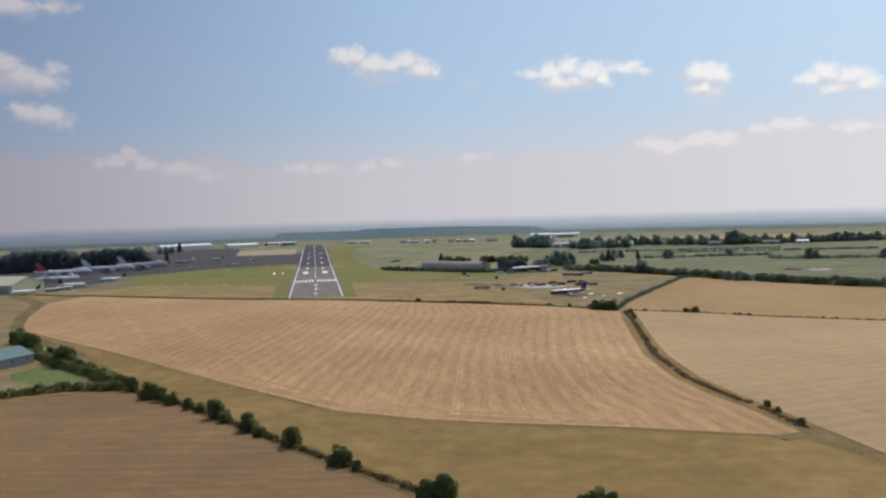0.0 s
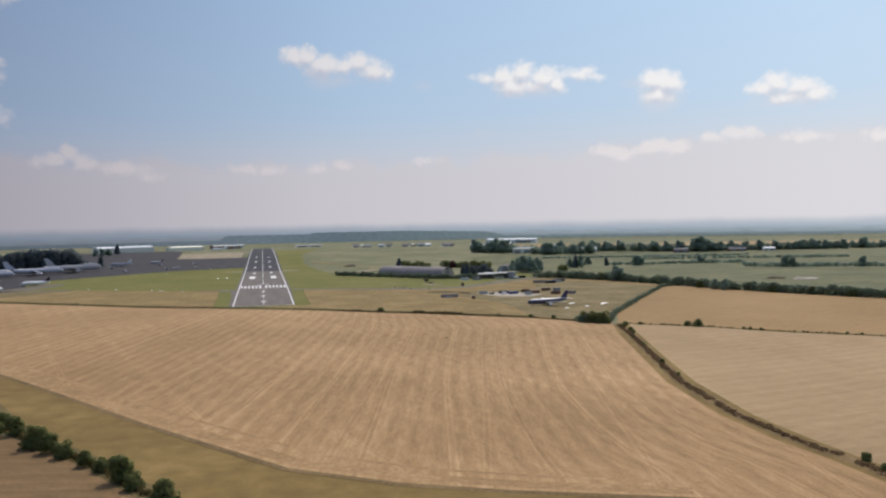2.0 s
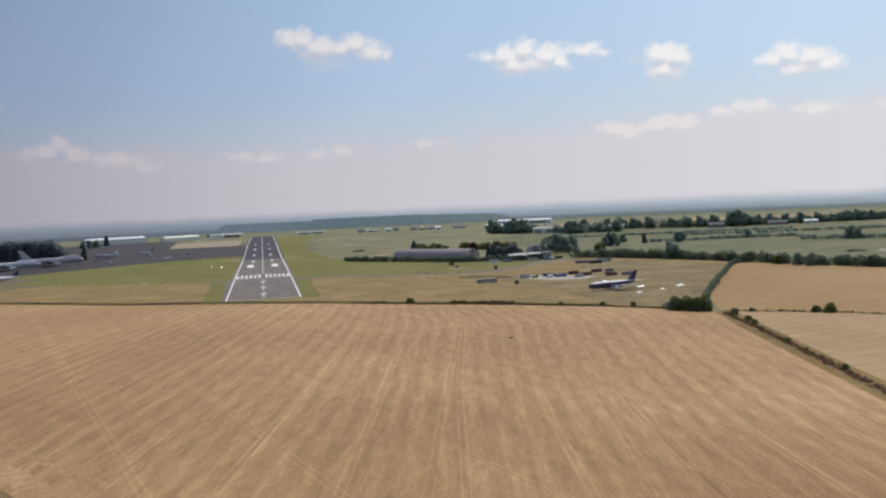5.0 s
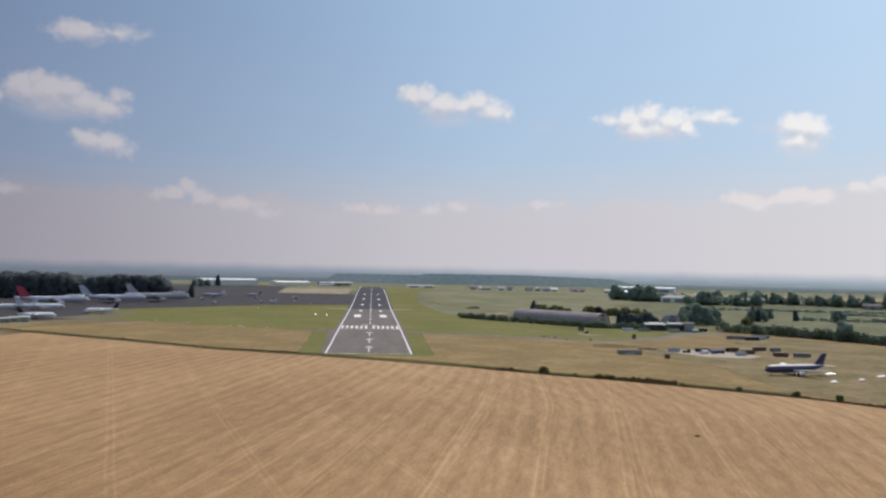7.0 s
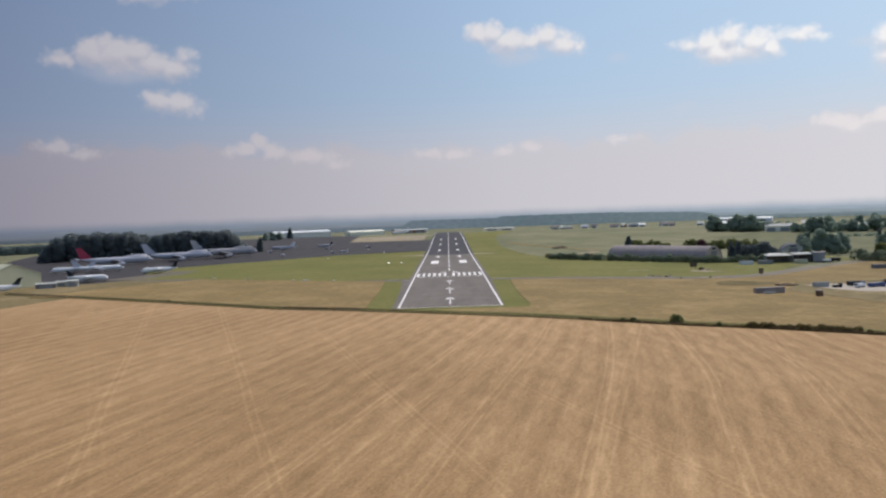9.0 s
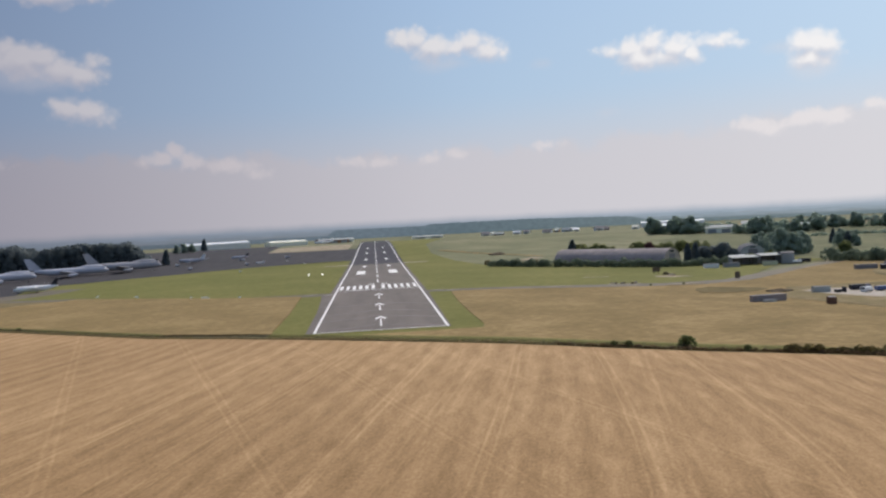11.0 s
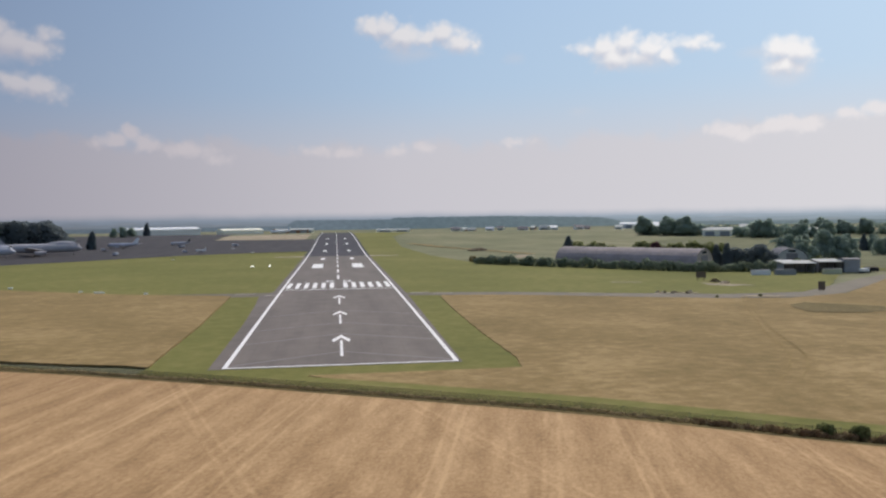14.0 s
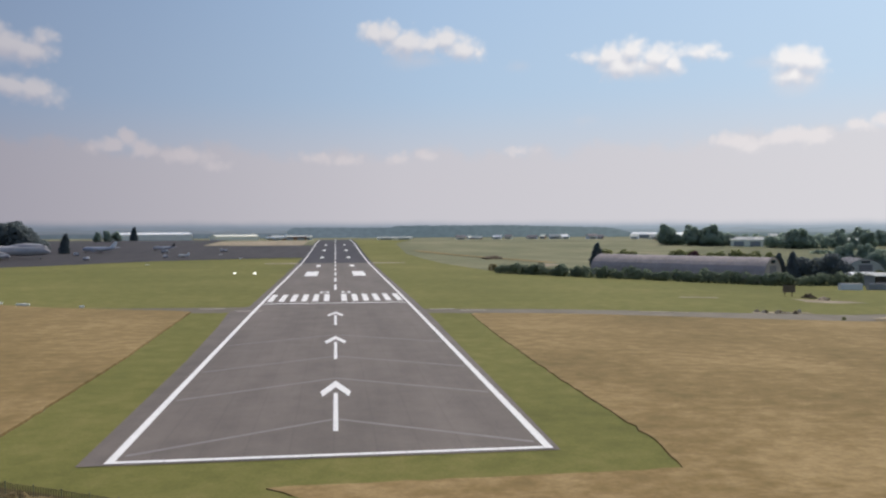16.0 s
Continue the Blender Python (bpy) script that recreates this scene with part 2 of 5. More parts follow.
M["marking"] = plain("marking", (0.74, 0.73, 0.71), 0.7, 0.10, 0.6)
M["old_marking"] = plain("old_marking", (0.22, 0.205, 0.20), 0.85, 0.15, 0.5)


# ---- mesh helpers ----
def link_mesh(name, bm, mat, parent=None, smooth=False):
    me = bpy.data.meshes.new(name)
    bm.to_mesh(me)
    bm.free()
    if smooth:
        for p in me.polygons:
            p.use_smooth = True
    if mat:
        me.materials.append(mat)
    ob = new(name, me)
    if parent:
        ob.parent = parent
    return ob


def part(name, bm, mat, parent, label="", smooth=False):
    ob = link_mesh(name, bm, mat, parent, smooth)
    return tagged(ob, label) if label else ob


def patch(name, outline, mat, lift, label, category="", step=20.0, rows=None, parent=None, ragged=0.0, thick=0.0):
    """A piece of ground cover that follows the land. rows: across-row and along-row coordinates at (x, y)."""
    bm = bmesh.new()
    if ragged:
        fine = []
        for (x0, y0), (x1, y1) in zip(outline, [*outline[1:], outline[0]]):
            k = max(1, int(math.hypot(x1 - x0, y1 - y0) / (ragged * 4)))
            for i in range(k):
                x, y = x0 + (x1 - x0) * i / k, y0 + (y1 - y0) * i / k
                q = Vector((x, y, 0)) * (0.22 / ragged)
                fine.append((x + ragged * noise.noise(q), y + ragged * noise.noise(q + Vector((9, 5, 3)))))
        outline = fine
    bm.faces.new([bm.verts.new((x, y, 0)) for x, y in outline]).normal_update()
    bmesh.ops.triangulate(bm, faces=bm.faces[:])
    xs, ys = [p[0] for p in outline], [p[1] for p in outline]
    for axis, lo, hi in ((0, min(xs), max(xs)), (1, min(ys), max(ys))):
        n = int((hi - lo) / step)
        for i in range(1, n + 1):
            co, no = [0, 0, 0], [0, 0, 0]
            co[axis], no[axis] = lo + (hi - lo) * i / (n + 1), 1
            bmesh.ops.bisect_plane(bm, geom=bm.verts[:] + bm.edges[:] + bm.faces[:], plane_co=co, plane_no=no)
    for v in bm.verts:
        v.co.z = land(v.co.x, v.co.y) + lift
    for f in bm.faces:
        f.normal_update()
        if f.normal.z < 0:
            f.normal_flip()
    if rows:
        lay = bm.loops.layers.uv.new("rows")
        for f in bm.faces:
            for lp in f.loops:
                lp[lay].uv = rows(lp.vert.co.x, lp.vert.co.y)
    if thick:
        lip = [e for e in bm.edges if e.is_boundary]
        rim = bmesh.ops.extrude_edge_only(bm, edges=lip)
        for v in (g for g in rim["geom"] if isinstance(g, bmesh.types.BMVert)):
            v.co.z -= thick
        bmesh.ops.split_edges(bm, edges=lip)
    ob = link_mesh(name, bm, mat, parent, True)
    if parent:
        return ob
    return tagged(ob, label, category, kind="structure")


def straight(angle):
    c, s = math.cos(radians(angle)), math.sin(radians(angle))
    return lambda x, y: (x * c - y * s, x * s + y * c)


# ---- ground sheet to the horizon ----
def ground_sheet():
    xs = sorted(set([-4600, -3600, -2600, -2000, -1500, -1100] + list(range(-800, 1001, 25)) + [1200, 1600, 2200, 3000, 3800, 4600]))
    ys = sorted(set([-1500, -1200] + list(range(-950, 1500, 25)) + list(range(1500, 2600, 100)) + [2800, 3100, 3500, 4000, 4500]))
    bm = bmesh.new()
    grid = [[bm.verts.new((x, y, land(x, y) - 0.22)) for x in xs] for y in ys]
    for j in range(len(ys) - 1):
        for i in range(len(xs) - 1):
            bm.faces.new((grid[j][i], grid[j][i + 1], grid[j + 1][i + 1], grid[j + 1][i]))
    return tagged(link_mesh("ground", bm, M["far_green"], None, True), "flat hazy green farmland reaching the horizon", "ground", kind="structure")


ground_sheet()


# ---- sky and distance: one curved backdrop ----
def sky_material():
    m = bpy.data.materials.new("sky_backdrop")
    m.use_nodes = True
    n, l = m.node_tree.nodes, m.node_tree.links
    n.remove(n["Principled BSDF"])
    uv = n.new("ShaderNodeUVMap").outputs["UV"]
    sep = n.new("ShaderNodeSeparateXYZ")
    l.new(uv, sep.inputs[0])
    u, v = sep.outputs[0], sep.outputs[1]            # hundreds of metres round and up
    # sky tones fall off leftwards: lens shading put into the colours
    side = calc(n, l, "MULTIPLY_ADD", u, 0.0130, 0.36)          # 0 at the far left, 1 at the far right
    top = ramp(n, l, side, ((0.0, (0.13, 0.175, 0.30)), (0.25, (0.26, 0.365, 0.545)), (0.42, (0.375, 0.525, 0.745)), (0.75, (0.545, 0.72, 0.93)), (1.0, (0.60, 0.73, 0.91))))
    mid = ramp(n, l, side, ((0.0, (0.185, 0.225, 0.33)), (0.25, (0.36, 0.445, 0.565)), (0.45, (0.49, 0.615, 0.735)), (1.0, (0.68, 0.79, 0.885))))
    haze = ramp(n, l, side, ((0.0, (0.22, 0.205, 0.265)), (0.4, (0.58, 0.56, 0.605)), (0.75, (0.72, 0.705, 0.735)), (1.0, (0.73, 0.715, 0.745))))
    up = calc(n, l, "SMOOTH_MIN", calc(n, l, "MULTIPLY", v, 1 / 13.0), 1.0, 0.2)
    col = blend(n, l, up, mid, top)
    # the low bank of haze, higher to the right, thinning upwards
    veil = n.new("ShaderNodeMapRange")
    veil.interpolation_type = "SMOOTHSTEP"
    l.new(calc(n, l, "ADD", v, calc(n, l, "MULTIPLY", side, -1.6)), veil.inputs[0])
    veil.inputs[1].default_value, veil.inputs[2].default_value, veil.inputs[3].default_value, veil.inputs[4].default_value = 6.4, 1.3, 0.0, 0.9
    col = blend(n, l, veil.outputs[0], col, haze)
    # billows: round cells at two sizes on softly drifted coordinates
    drift = n.new("ShaderNodeVectorMath")
    drift.operation = "MULTIPLY_ADD"
    l.new(noise_node(n, l, uv, 0.9, 3, 0.5).outputs["Color"], drift.inputs[0])
    drift.inputs[1].default_value = (0.5, 0.36, 0)
    l.new(uv, drift.inputs[2])
    air = drift.outputs[0]
    cells = []
    for size in (1.6, 3.8):
        c = n.new("ShaderNodeTexVoronoi")
        c.feature = "SMOOTH_F1"
        c.inputs["Scale"].default_value = size
        l.new(air, c.inputs["Vector"])
        cells.append(c.outputs["Distance"])
    rag = calc(n, l, "ADD", calc(n, l, "MULTIPLY_ADD", cells[0], -0.46, 0.29), calc(n, l, "MULTIPLY_ADD", cells[1], -0.30, 0.14))

    def union(vec, lobes, shift=(0.0, 0.0)):
        """Depth inside a heap of round lobes: centre round and up, half width, half height."""
        best = None
        for cu, cv, a, h in lobes:
            m = n.new("ShaderNodeVectorMath")
            m.operation = "MULTIPLY_ADD"
            l.new(vec, m.inputs[0])
            m.inputs[1].default_value = (1 / a, 1 / h, 0)
            m.inputs[2].default_value = ((shift[0] - cu - 0.25) / a, (shift[1] - cv - 0.18) / h, 0)
            d = n.new("ShaderNodeVectorMath")
            d.operation = "LENGTH"
            l.new(m.outputs[0], d.inputs[0])
            k = min(a, h)
            depth = calc(n, l, "MULTIPLY_ADD", d.outputs["Value"], -k, k)
            best = depth if best is None else calc(n, l, "SMOOTH_MAX", best, depth, 0.16)
        return best

    def soft_step(value, lo, hi, top):
        r = n.new("ShaderNodeMapRange")
        r.interpolation_type = "SMOOTHSTEP"
        l.new(value, r.inputs[0])
        r.inputs[1].default_value, r.inputs[2].default_value, r.inputs[4].default_value = lo, hi, top
        return r.outputs[0]

    # far cumulus heads standing in the haze
    edge = ramp(n, l, calc(n, l, "MULTIPLY_ADD", u, 1 / 70.0, 0.32),
                ((0.0, (0.36,) * 3), (0.14, (0.345,) * 3), (0.23, (0.325,) * 3), (0.47, (0.335,) * 3), (0.55, (0.37,) * 3), (0.64, (0.41,) * 3), (0.80, (0.43,) * 3)))
    west_heads = ((-9.51, 4.28, 0.51, 0.51), (-10.17, 3.98, 1.18, 0.43), (-9.08, 3.84, 0.79, 0.49), (-6.96, 3.53, 1.18, 0.47), (-5.75, 3.1, 0.89, 0.28), (-19.11, 4.22, 0.89, 0.39), (-18.18, 3.82, 1.18, 0.28),
                  (-0.99, 3.55, 0.79, 0.28), (0.55, 3.45, 0.79, 0.24), (3.05, 3.58, 0.69, 0.36), (4.5, 3.66, 0.55, 0.38))
    east_heads = ((9.03, 3.86, 0.79, 0.28), (19.1, 4.15, 0.95, 0.43), (19.9, 3.9, 0.79, 0.39), (21.7, 4.28, 1.28, 0.53), (22.6, 4.2, 0.99, 0.5), (25.72, 4.82, 1.28, 0.43), (24.52, 4.69, 0.99, 0.36), (29.0, 4.5, 1.1, 0.3), (32.75, 4.36, 1.18, 0.36))
    swell = noise_node(n, l, uv, 0.42, 4, 0.5)
    rise = calc(n, l, "ADD", calc(n, l, "SUBTRACT", calc(n, l, "MULTIPLY", edge, 10.0), v), calc(n, l, "MULTIPLY_ADD", swell.outputs["Fac"], 2.2, -0.5))
    heads = calc(n, l, "SMOOTH_MAX", union(air, west_heads), union(air, east_heads), 0.1)
    puffs = calc(n, l, "ADD", heads, calc(n, l, "MULTIPLY", rag, 0.75))
    col = blend(n, l, calc(n, l, "MULTIPLY", soft_step(calc(n, l, "ADD", rise, calc(n, l, "MULTIPLY", rag, 0.8)), -0.25, 0.6, 1.0), 0.82), col, haze)
    # sunlit crests painted on the heads, fading out downwards
    glow = ramp(n, l, side, ((0.0, (0.36, 0.34, 0.39)), (0.26, (0.56, 0.52, 0.555)), (0.5, (0.75, 0.71, 0.73)), (1.0, (0.96, 0.92, 0.91))))
    crest = soft_step(calc(n, l, "SUBTRACT", puffs, union(air, west_heads + east_heads, (0.0, 0.5))), -0.30, 0.42, 1.0)
    col = blend(n, l, calc(n, l, "MULTIPLY", soft_step(puffs, -0.06, 0.36, 0.85), crest), col, glow)
    # single fair-weather clouds
    high_west = ((-14.79, 11.76, 1.38, 0.59), (-13.24, 11.89, 1.38, 0.36), (-30.0, 7.6, 3.0, 0.9))
    big_west = ((-18.75, 8.35, 0.79, 0.36), (-17.37, 8.73, 0.89, 0.79), (-16.78, 9.19, 0.49, 0.59), (-16.15, 8.67, 1.18, 0.89), (-15.39, 8.83, 1.09, 0.75), (-14.58, 8.33, 1.18, 0.69), (-13.56, 8.06, 0.99, 0.63), (-13.0, 8.7, 0.51, 0.39))
    small_west = ((-14.39, 6.44, 0.79, 0.59), (-13.45, 6.34, 0.89, 0.55), (-12.77, 6.05, 0.59, 0.3))
    over_runway = ((1.98, 9.64, 0.71, 0.59), (2.66, 9.65, 0.71, 0.63), (3.55, 9.18, 1.25, 0.72), (4.55, 9.2, 1.1, 0.5), (5.43, 9.35, 0.89, 0.55), (6.26, 8.87, 0.99, 0.55), (7.01, 8.62, 0.49, 0.3))
    over_sheds = ((12.65, 8.39, 0.79, 0.36), (13.37, 8.44, 0.79, 0.55), (14.45, 8.62, 0.69, 0.67), (13.89, 7.98, 1.18, 0.63), (15.66, 8.24, 0.89, 0.63), (16.33, 7.89, 0.59, 0.55), (15.3, 7.83, 1.18, 0.39), (13.69, 7.54, 0.49, 0.3), (17.46, 8.44, 0.89, 0.38), (18.37, 8.21, 0.49, 0.2))
    east = ((21.58, 7.82, 0.83, 0.59), (22.34, 7.67, 0.75, 0.63), (21.75, 7.13, 0.95, 0.51), (27.13, 7.02, 0.89, 0.49), (27.58, 7.26, 0.79, 0.55), (28.72, 7.05, 0.99, 0.55), (29.4, 6.61, 0.79, 0.49), (28.18, 6.54, 1.38, 0.39), (37.0, 6.6, 2.4, 0.7))
    lobes = high_west + big_west + small_west + over_runway + over_sheds + east
    thin = ((-15.86, 7.97, 2.57, 0.89), (9.04, 8.07, 0.55, 0.28), (12.14, 5.27, 0.75, 0.32), (4.3, 8.34, 2.17, 0.49), (21.93, 6.78, 1.48, 0.89), (20.61, 7.77, 0.79, 0.28), (28.17, 6.36, 2.17, 0.59), (15.06, 7.53, 2.17, 0.49))
    col = blend(n, l, soft_step(calc(n, l, "ADD", union(air, thin), calc(n, l, "MULTIPLY_ADD", swell.outputs["Fac"], 0.8, -0.4)), -0.1, 0.6, 0.42), col, blend(n, l, side, (0.40, 0.40, 0.48), (0.85, 0.85, 0.88)))
    here = union(air, lobes)
    # light from above painted into the clouds: bright tops, grey undersides
    lit = soft_step(calc(n, l, "ADD", calc(n, l, "SUBTRACT", here, union(air, lobes, (0.12, 0.42))), calc(n, l, "MULTIPLY", rag, 0.55)), -0.42, 0.36, 1.0)
    cd = calc(n, l, "ADD", here, calc(n, l, "MULTIPLY", rag, 0.95))
    ca = calc(n, l, "MULTIPLY", soft_step(cd, -0.12, 0.50, 0.93), calc(n, l, "MULTIPLY_ADD", lit, 0.24, 0.76))
    body = ramp(n, l, lit, ((0.0, (0.62, 0.62, 0.69)), (0.45, (0.76, 0.74, 0.77)), (1.0, (0.93, 0.905, 0.90))))
    body = blend(n, l, calc(n, l, "MAXIMUM", calc(n, l, "SUBTRACT", 1.0, calc(n, l, "MULTIPLY", side, 1.75)), 0.0), body, (0.37, 0.355, 0.42))
    col = blend(n, l, ca, col, body)
    # the last line of hills, painted flat in blue haze colour
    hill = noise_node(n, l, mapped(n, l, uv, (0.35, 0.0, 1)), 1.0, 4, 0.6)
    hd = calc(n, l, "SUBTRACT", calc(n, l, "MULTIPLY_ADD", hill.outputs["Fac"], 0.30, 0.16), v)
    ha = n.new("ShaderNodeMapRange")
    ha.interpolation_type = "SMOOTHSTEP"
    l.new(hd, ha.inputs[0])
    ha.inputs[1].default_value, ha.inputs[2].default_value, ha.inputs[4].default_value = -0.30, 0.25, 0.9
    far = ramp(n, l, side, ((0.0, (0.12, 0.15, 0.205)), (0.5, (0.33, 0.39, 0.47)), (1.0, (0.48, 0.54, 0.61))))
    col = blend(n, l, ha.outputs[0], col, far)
    em = n.new("ShaderNodeEmission")
    l.new(col, em.inputs["Color"])
    l.new(em.outputs[0], n["Material Output"].inputs["Surface"])
    return m


def distance_material():
    m = bpy.data.materials.new("distance_backdrop")
    m.use_nodes = True
    n, l = m.node_tree.nodes, m.node_tree.links
    n.remove(n["Principled BSDF"])
    uv = n.new("ShaderNodeUVMap").outputs["UV"]
    sep = n.new("ShaderNodeSeparateXYZ")
    l.new(uv, sep.inputs[0])
    u, v = sep.outputs[0], sep.outputs[1]
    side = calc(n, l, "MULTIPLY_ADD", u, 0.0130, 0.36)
    # self-lit land tones with haze painted in: paler and bluer upwards
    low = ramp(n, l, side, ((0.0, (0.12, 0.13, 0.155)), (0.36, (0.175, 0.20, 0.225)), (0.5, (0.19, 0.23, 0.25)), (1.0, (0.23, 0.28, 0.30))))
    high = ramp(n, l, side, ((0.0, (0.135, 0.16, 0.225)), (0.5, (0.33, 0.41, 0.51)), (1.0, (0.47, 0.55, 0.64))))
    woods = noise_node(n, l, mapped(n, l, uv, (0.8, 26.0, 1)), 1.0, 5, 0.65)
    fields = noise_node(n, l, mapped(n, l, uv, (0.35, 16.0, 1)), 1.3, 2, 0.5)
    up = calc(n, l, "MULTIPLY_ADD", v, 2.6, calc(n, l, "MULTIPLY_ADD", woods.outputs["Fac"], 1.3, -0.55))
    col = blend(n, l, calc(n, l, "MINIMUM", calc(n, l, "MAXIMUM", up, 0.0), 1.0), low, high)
    pale = n.new("ShaderNodeMapRange")
    l.new(fields.outputs["Fac"], pale.inputs[0])
    pale.inputs[1].default_value, pale.inputs[2].default_value, pale.inputs[4].default_value = 0.62, 0.72, 0.3
    col = blend(n, l, pale.outputs[0], col, (0.36, 0.33, 0.32))
    line = noise_node(n, l, mapped(n, l, uv, (0.5, 0.0, 1)), 1.0, 6, 0.6)
    soft = n.new("ShaderNodeMapRange")
    soft.interpolation_type = "SMOOTHSTEP"
    l.new(calc(n, l, "SUBTRACT", calc(n, l, "MULTIPLY_ADD", line.outputs["Fac"], 0.10, 0.13), v), soft.inputs[0])
    soft.inputs[1].default_value, soft.inputs[2].default_value, soft.inputs[4].default_value = -0.17, 0.05, 0.95
    # far woods painted on the skyline, blue haze put into their glowing colour
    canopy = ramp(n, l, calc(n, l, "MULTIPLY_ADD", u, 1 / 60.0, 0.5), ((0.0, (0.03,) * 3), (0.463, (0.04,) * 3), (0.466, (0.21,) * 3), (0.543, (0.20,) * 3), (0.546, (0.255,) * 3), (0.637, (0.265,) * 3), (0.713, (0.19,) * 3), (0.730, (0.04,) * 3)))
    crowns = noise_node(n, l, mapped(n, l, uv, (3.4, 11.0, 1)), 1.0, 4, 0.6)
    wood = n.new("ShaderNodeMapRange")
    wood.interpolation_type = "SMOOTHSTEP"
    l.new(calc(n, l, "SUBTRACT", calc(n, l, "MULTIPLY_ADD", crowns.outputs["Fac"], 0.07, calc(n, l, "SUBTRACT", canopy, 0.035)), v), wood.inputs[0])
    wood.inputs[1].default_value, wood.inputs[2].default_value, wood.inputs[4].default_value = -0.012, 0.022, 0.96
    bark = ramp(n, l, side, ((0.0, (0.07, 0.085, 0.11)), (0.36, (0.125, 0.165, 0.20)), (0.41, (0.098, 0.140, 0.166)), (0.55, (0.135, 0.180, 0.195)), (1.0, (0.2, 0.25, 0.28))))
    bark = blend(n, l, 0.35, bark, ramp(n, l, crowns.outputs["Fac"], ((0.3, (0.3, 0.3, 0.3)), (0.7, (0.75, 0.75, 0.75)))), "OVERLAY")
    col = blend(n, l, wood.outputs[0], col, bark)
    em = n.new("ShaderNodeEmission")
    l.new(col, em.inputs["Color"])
    tr = n.new("ShaderNodeBsdfTransparent")
    mx = n.new("ShaderNodeMixShader")
    l.new(calc(n, l, "MAXIMUM", soft.outputs[0], wood.outputs[0]), mx.inputs[0])
    l.new(tr.outputs[0], mx.inputs[1])
    l.new(em.outputs[0], mx.inputs[2])
    l.new(mx.outputs[0], n["Material Output"].inputs["Surface"])
    return m


def curtain(name, R, hs, mat, label, category):
    bm = bmesh.new()
    lay = bm.loops.layers.uv.new("sky")
    az = [a * 2.5 for a in range(-34, 35)]
    rows = [[bm.verts.new((R * math.sin(radians(a)), -400 + R * math.cos(radians(a)), h)) for a in az] for h in hs]
    for j in range(len(hs) - 1):
        for i in range(len(az) - 1):
            f = bm.faces.new((rows[j][i], rows[j + 1][i], rows[j + 1][i + 1], rows[j][i + 1]))
            for lp, (jj, ii) in zip(f.loops, ((j, i), (j + 1, i), (j + 1, i + 1), (j, i + 1))):
                lp[lay].uv = (az[ii] * 0.785, hs[jj] / 100.0)
    return tagged(link_mesh(name, bm, mat, None, True), label, category, kind="structure")


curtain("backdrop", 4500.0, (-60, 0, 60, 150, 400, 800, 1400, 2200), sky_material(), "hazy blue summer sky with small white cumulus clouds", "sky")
curtain("backdrop_distance", 2750.0, (-45, -12, 10, 40, 75), distance_material(), "far low land painted as fading into blue haze", "distance")

M["lawn_green"] = land_material("lawn_green", (0.075, 0.100, 0.030), (0.105, 0.135, 0.044), (0.14, 0.168, 0.062), 0.02, 0.3)
# ---- fields ----
def ribbon(name, line, half, mat, lift, label, category):
    """A strip of ground cover along a line."""
    a, b = [], []
    for i, (x, y) in enumerate(line):
        x0, y0 = line[max(0, i - 1)]
        x1, y1 = line[min(len(line) - 1, i + 1)]
        d = math.hypot(x1 - x0, y1 - y0)
        nx, ny = -(y1 - y0) / d * half, (x1 - x0) / d * half
        a.append((x + nx, y + ny))
        b.append((x - nx, y - ny))
    bm = bmesh.new()
    for i in range(len(line) - 1):
        n = max(1, int(math.hypot(line[i + 1][0] - line[i][0], line[i + 1][1] - line[i][1]) / 15))
        for k in range(n):
            q = []
            for side, f in ((a, k / n), (b, k / n), (b, (k + 1) / n), (a, (k + 1) / n)):
                x = side[i][0] + (side[i + 1][0] - side[i][0]) * f
                y = side[i][1] + (side[i + 1][1] - side[i][1]) * f
                q.append(bm.verts.new((x, y, land(x, y) + lift)))
            f = bm.faces.new(q)
            f.normal_update()
            if f.normal.z < 0:
                f.normal_flip()
    bmesh.ops.remove_doubles(bm, verts=bm.verts[:], dist=0.01)
    return tagged(link_mesh(name, bm, mat, None, True), label, category, kind="structure")


def ditch_x(y):
    return float(np.interp(y, (-520, -490, -447, -427, -396, -341, -296, -210, -163), (144, 143, 144, 141, 142, 152, 165, 191, 205)))


def main_rows(x, y):
    k = ease(20, 140, x)
    edge = (1 - k) * (205 + 0.235 * (y + 163)) + k * ditch_x(y)
    return x - edge, y


HEDGE = ((-330, 190), (-265, 145), (-209, 108), (-134, 56), (-76, 14), (-49, 2), (-24, -11), (8, -29), (35, -45), (57, -61), (79, -75), (102, -86), (137, -106), (166, -124), (191, -147), (203, -160))
SOUTH = ((-183, -143), (-165, -172), (-102, -262), (-74, -305), (-37, -363), (-10, -402), (4, -422), (29, -441), (53, -453), (88, -466), (130, -484))
patch("stubble_field", [(x, y - 1.5) for x, y in HEDGE[2:]] + [(188, -205), (161.5, -294), (147.5, -341), (138, -396), (137, -427), (139, -447), (139, -482)] + list(SOUTH[::-1]) + [(-190, -125), (-205, -60), (-222, -20), (-225, 40)],
      M["stubble"], 0.10, "large harvested field of pale golden stubble with straw rows", "field", rows=main_rows)
patch("grass_strip", [(-178, -158), (-161, -187), (-98, -276), (-70, -319), (-37, -369), (-10, -408), (4, -428), (29, -447), (53, -459), (88, -472), (135, -492), (143, -517), (200, -560), (420, -640), (420, -1100), (-60, -1100), (-20, -900), (45, -560), (24, -512), (5, -482), (-22, -438), (-44, -400), (-73, -358), (-122, -255), (-160, -195)],
      M["olive_grass"], 0.08, "long strip of dry olive green pasture", "field", ragged=1.6)
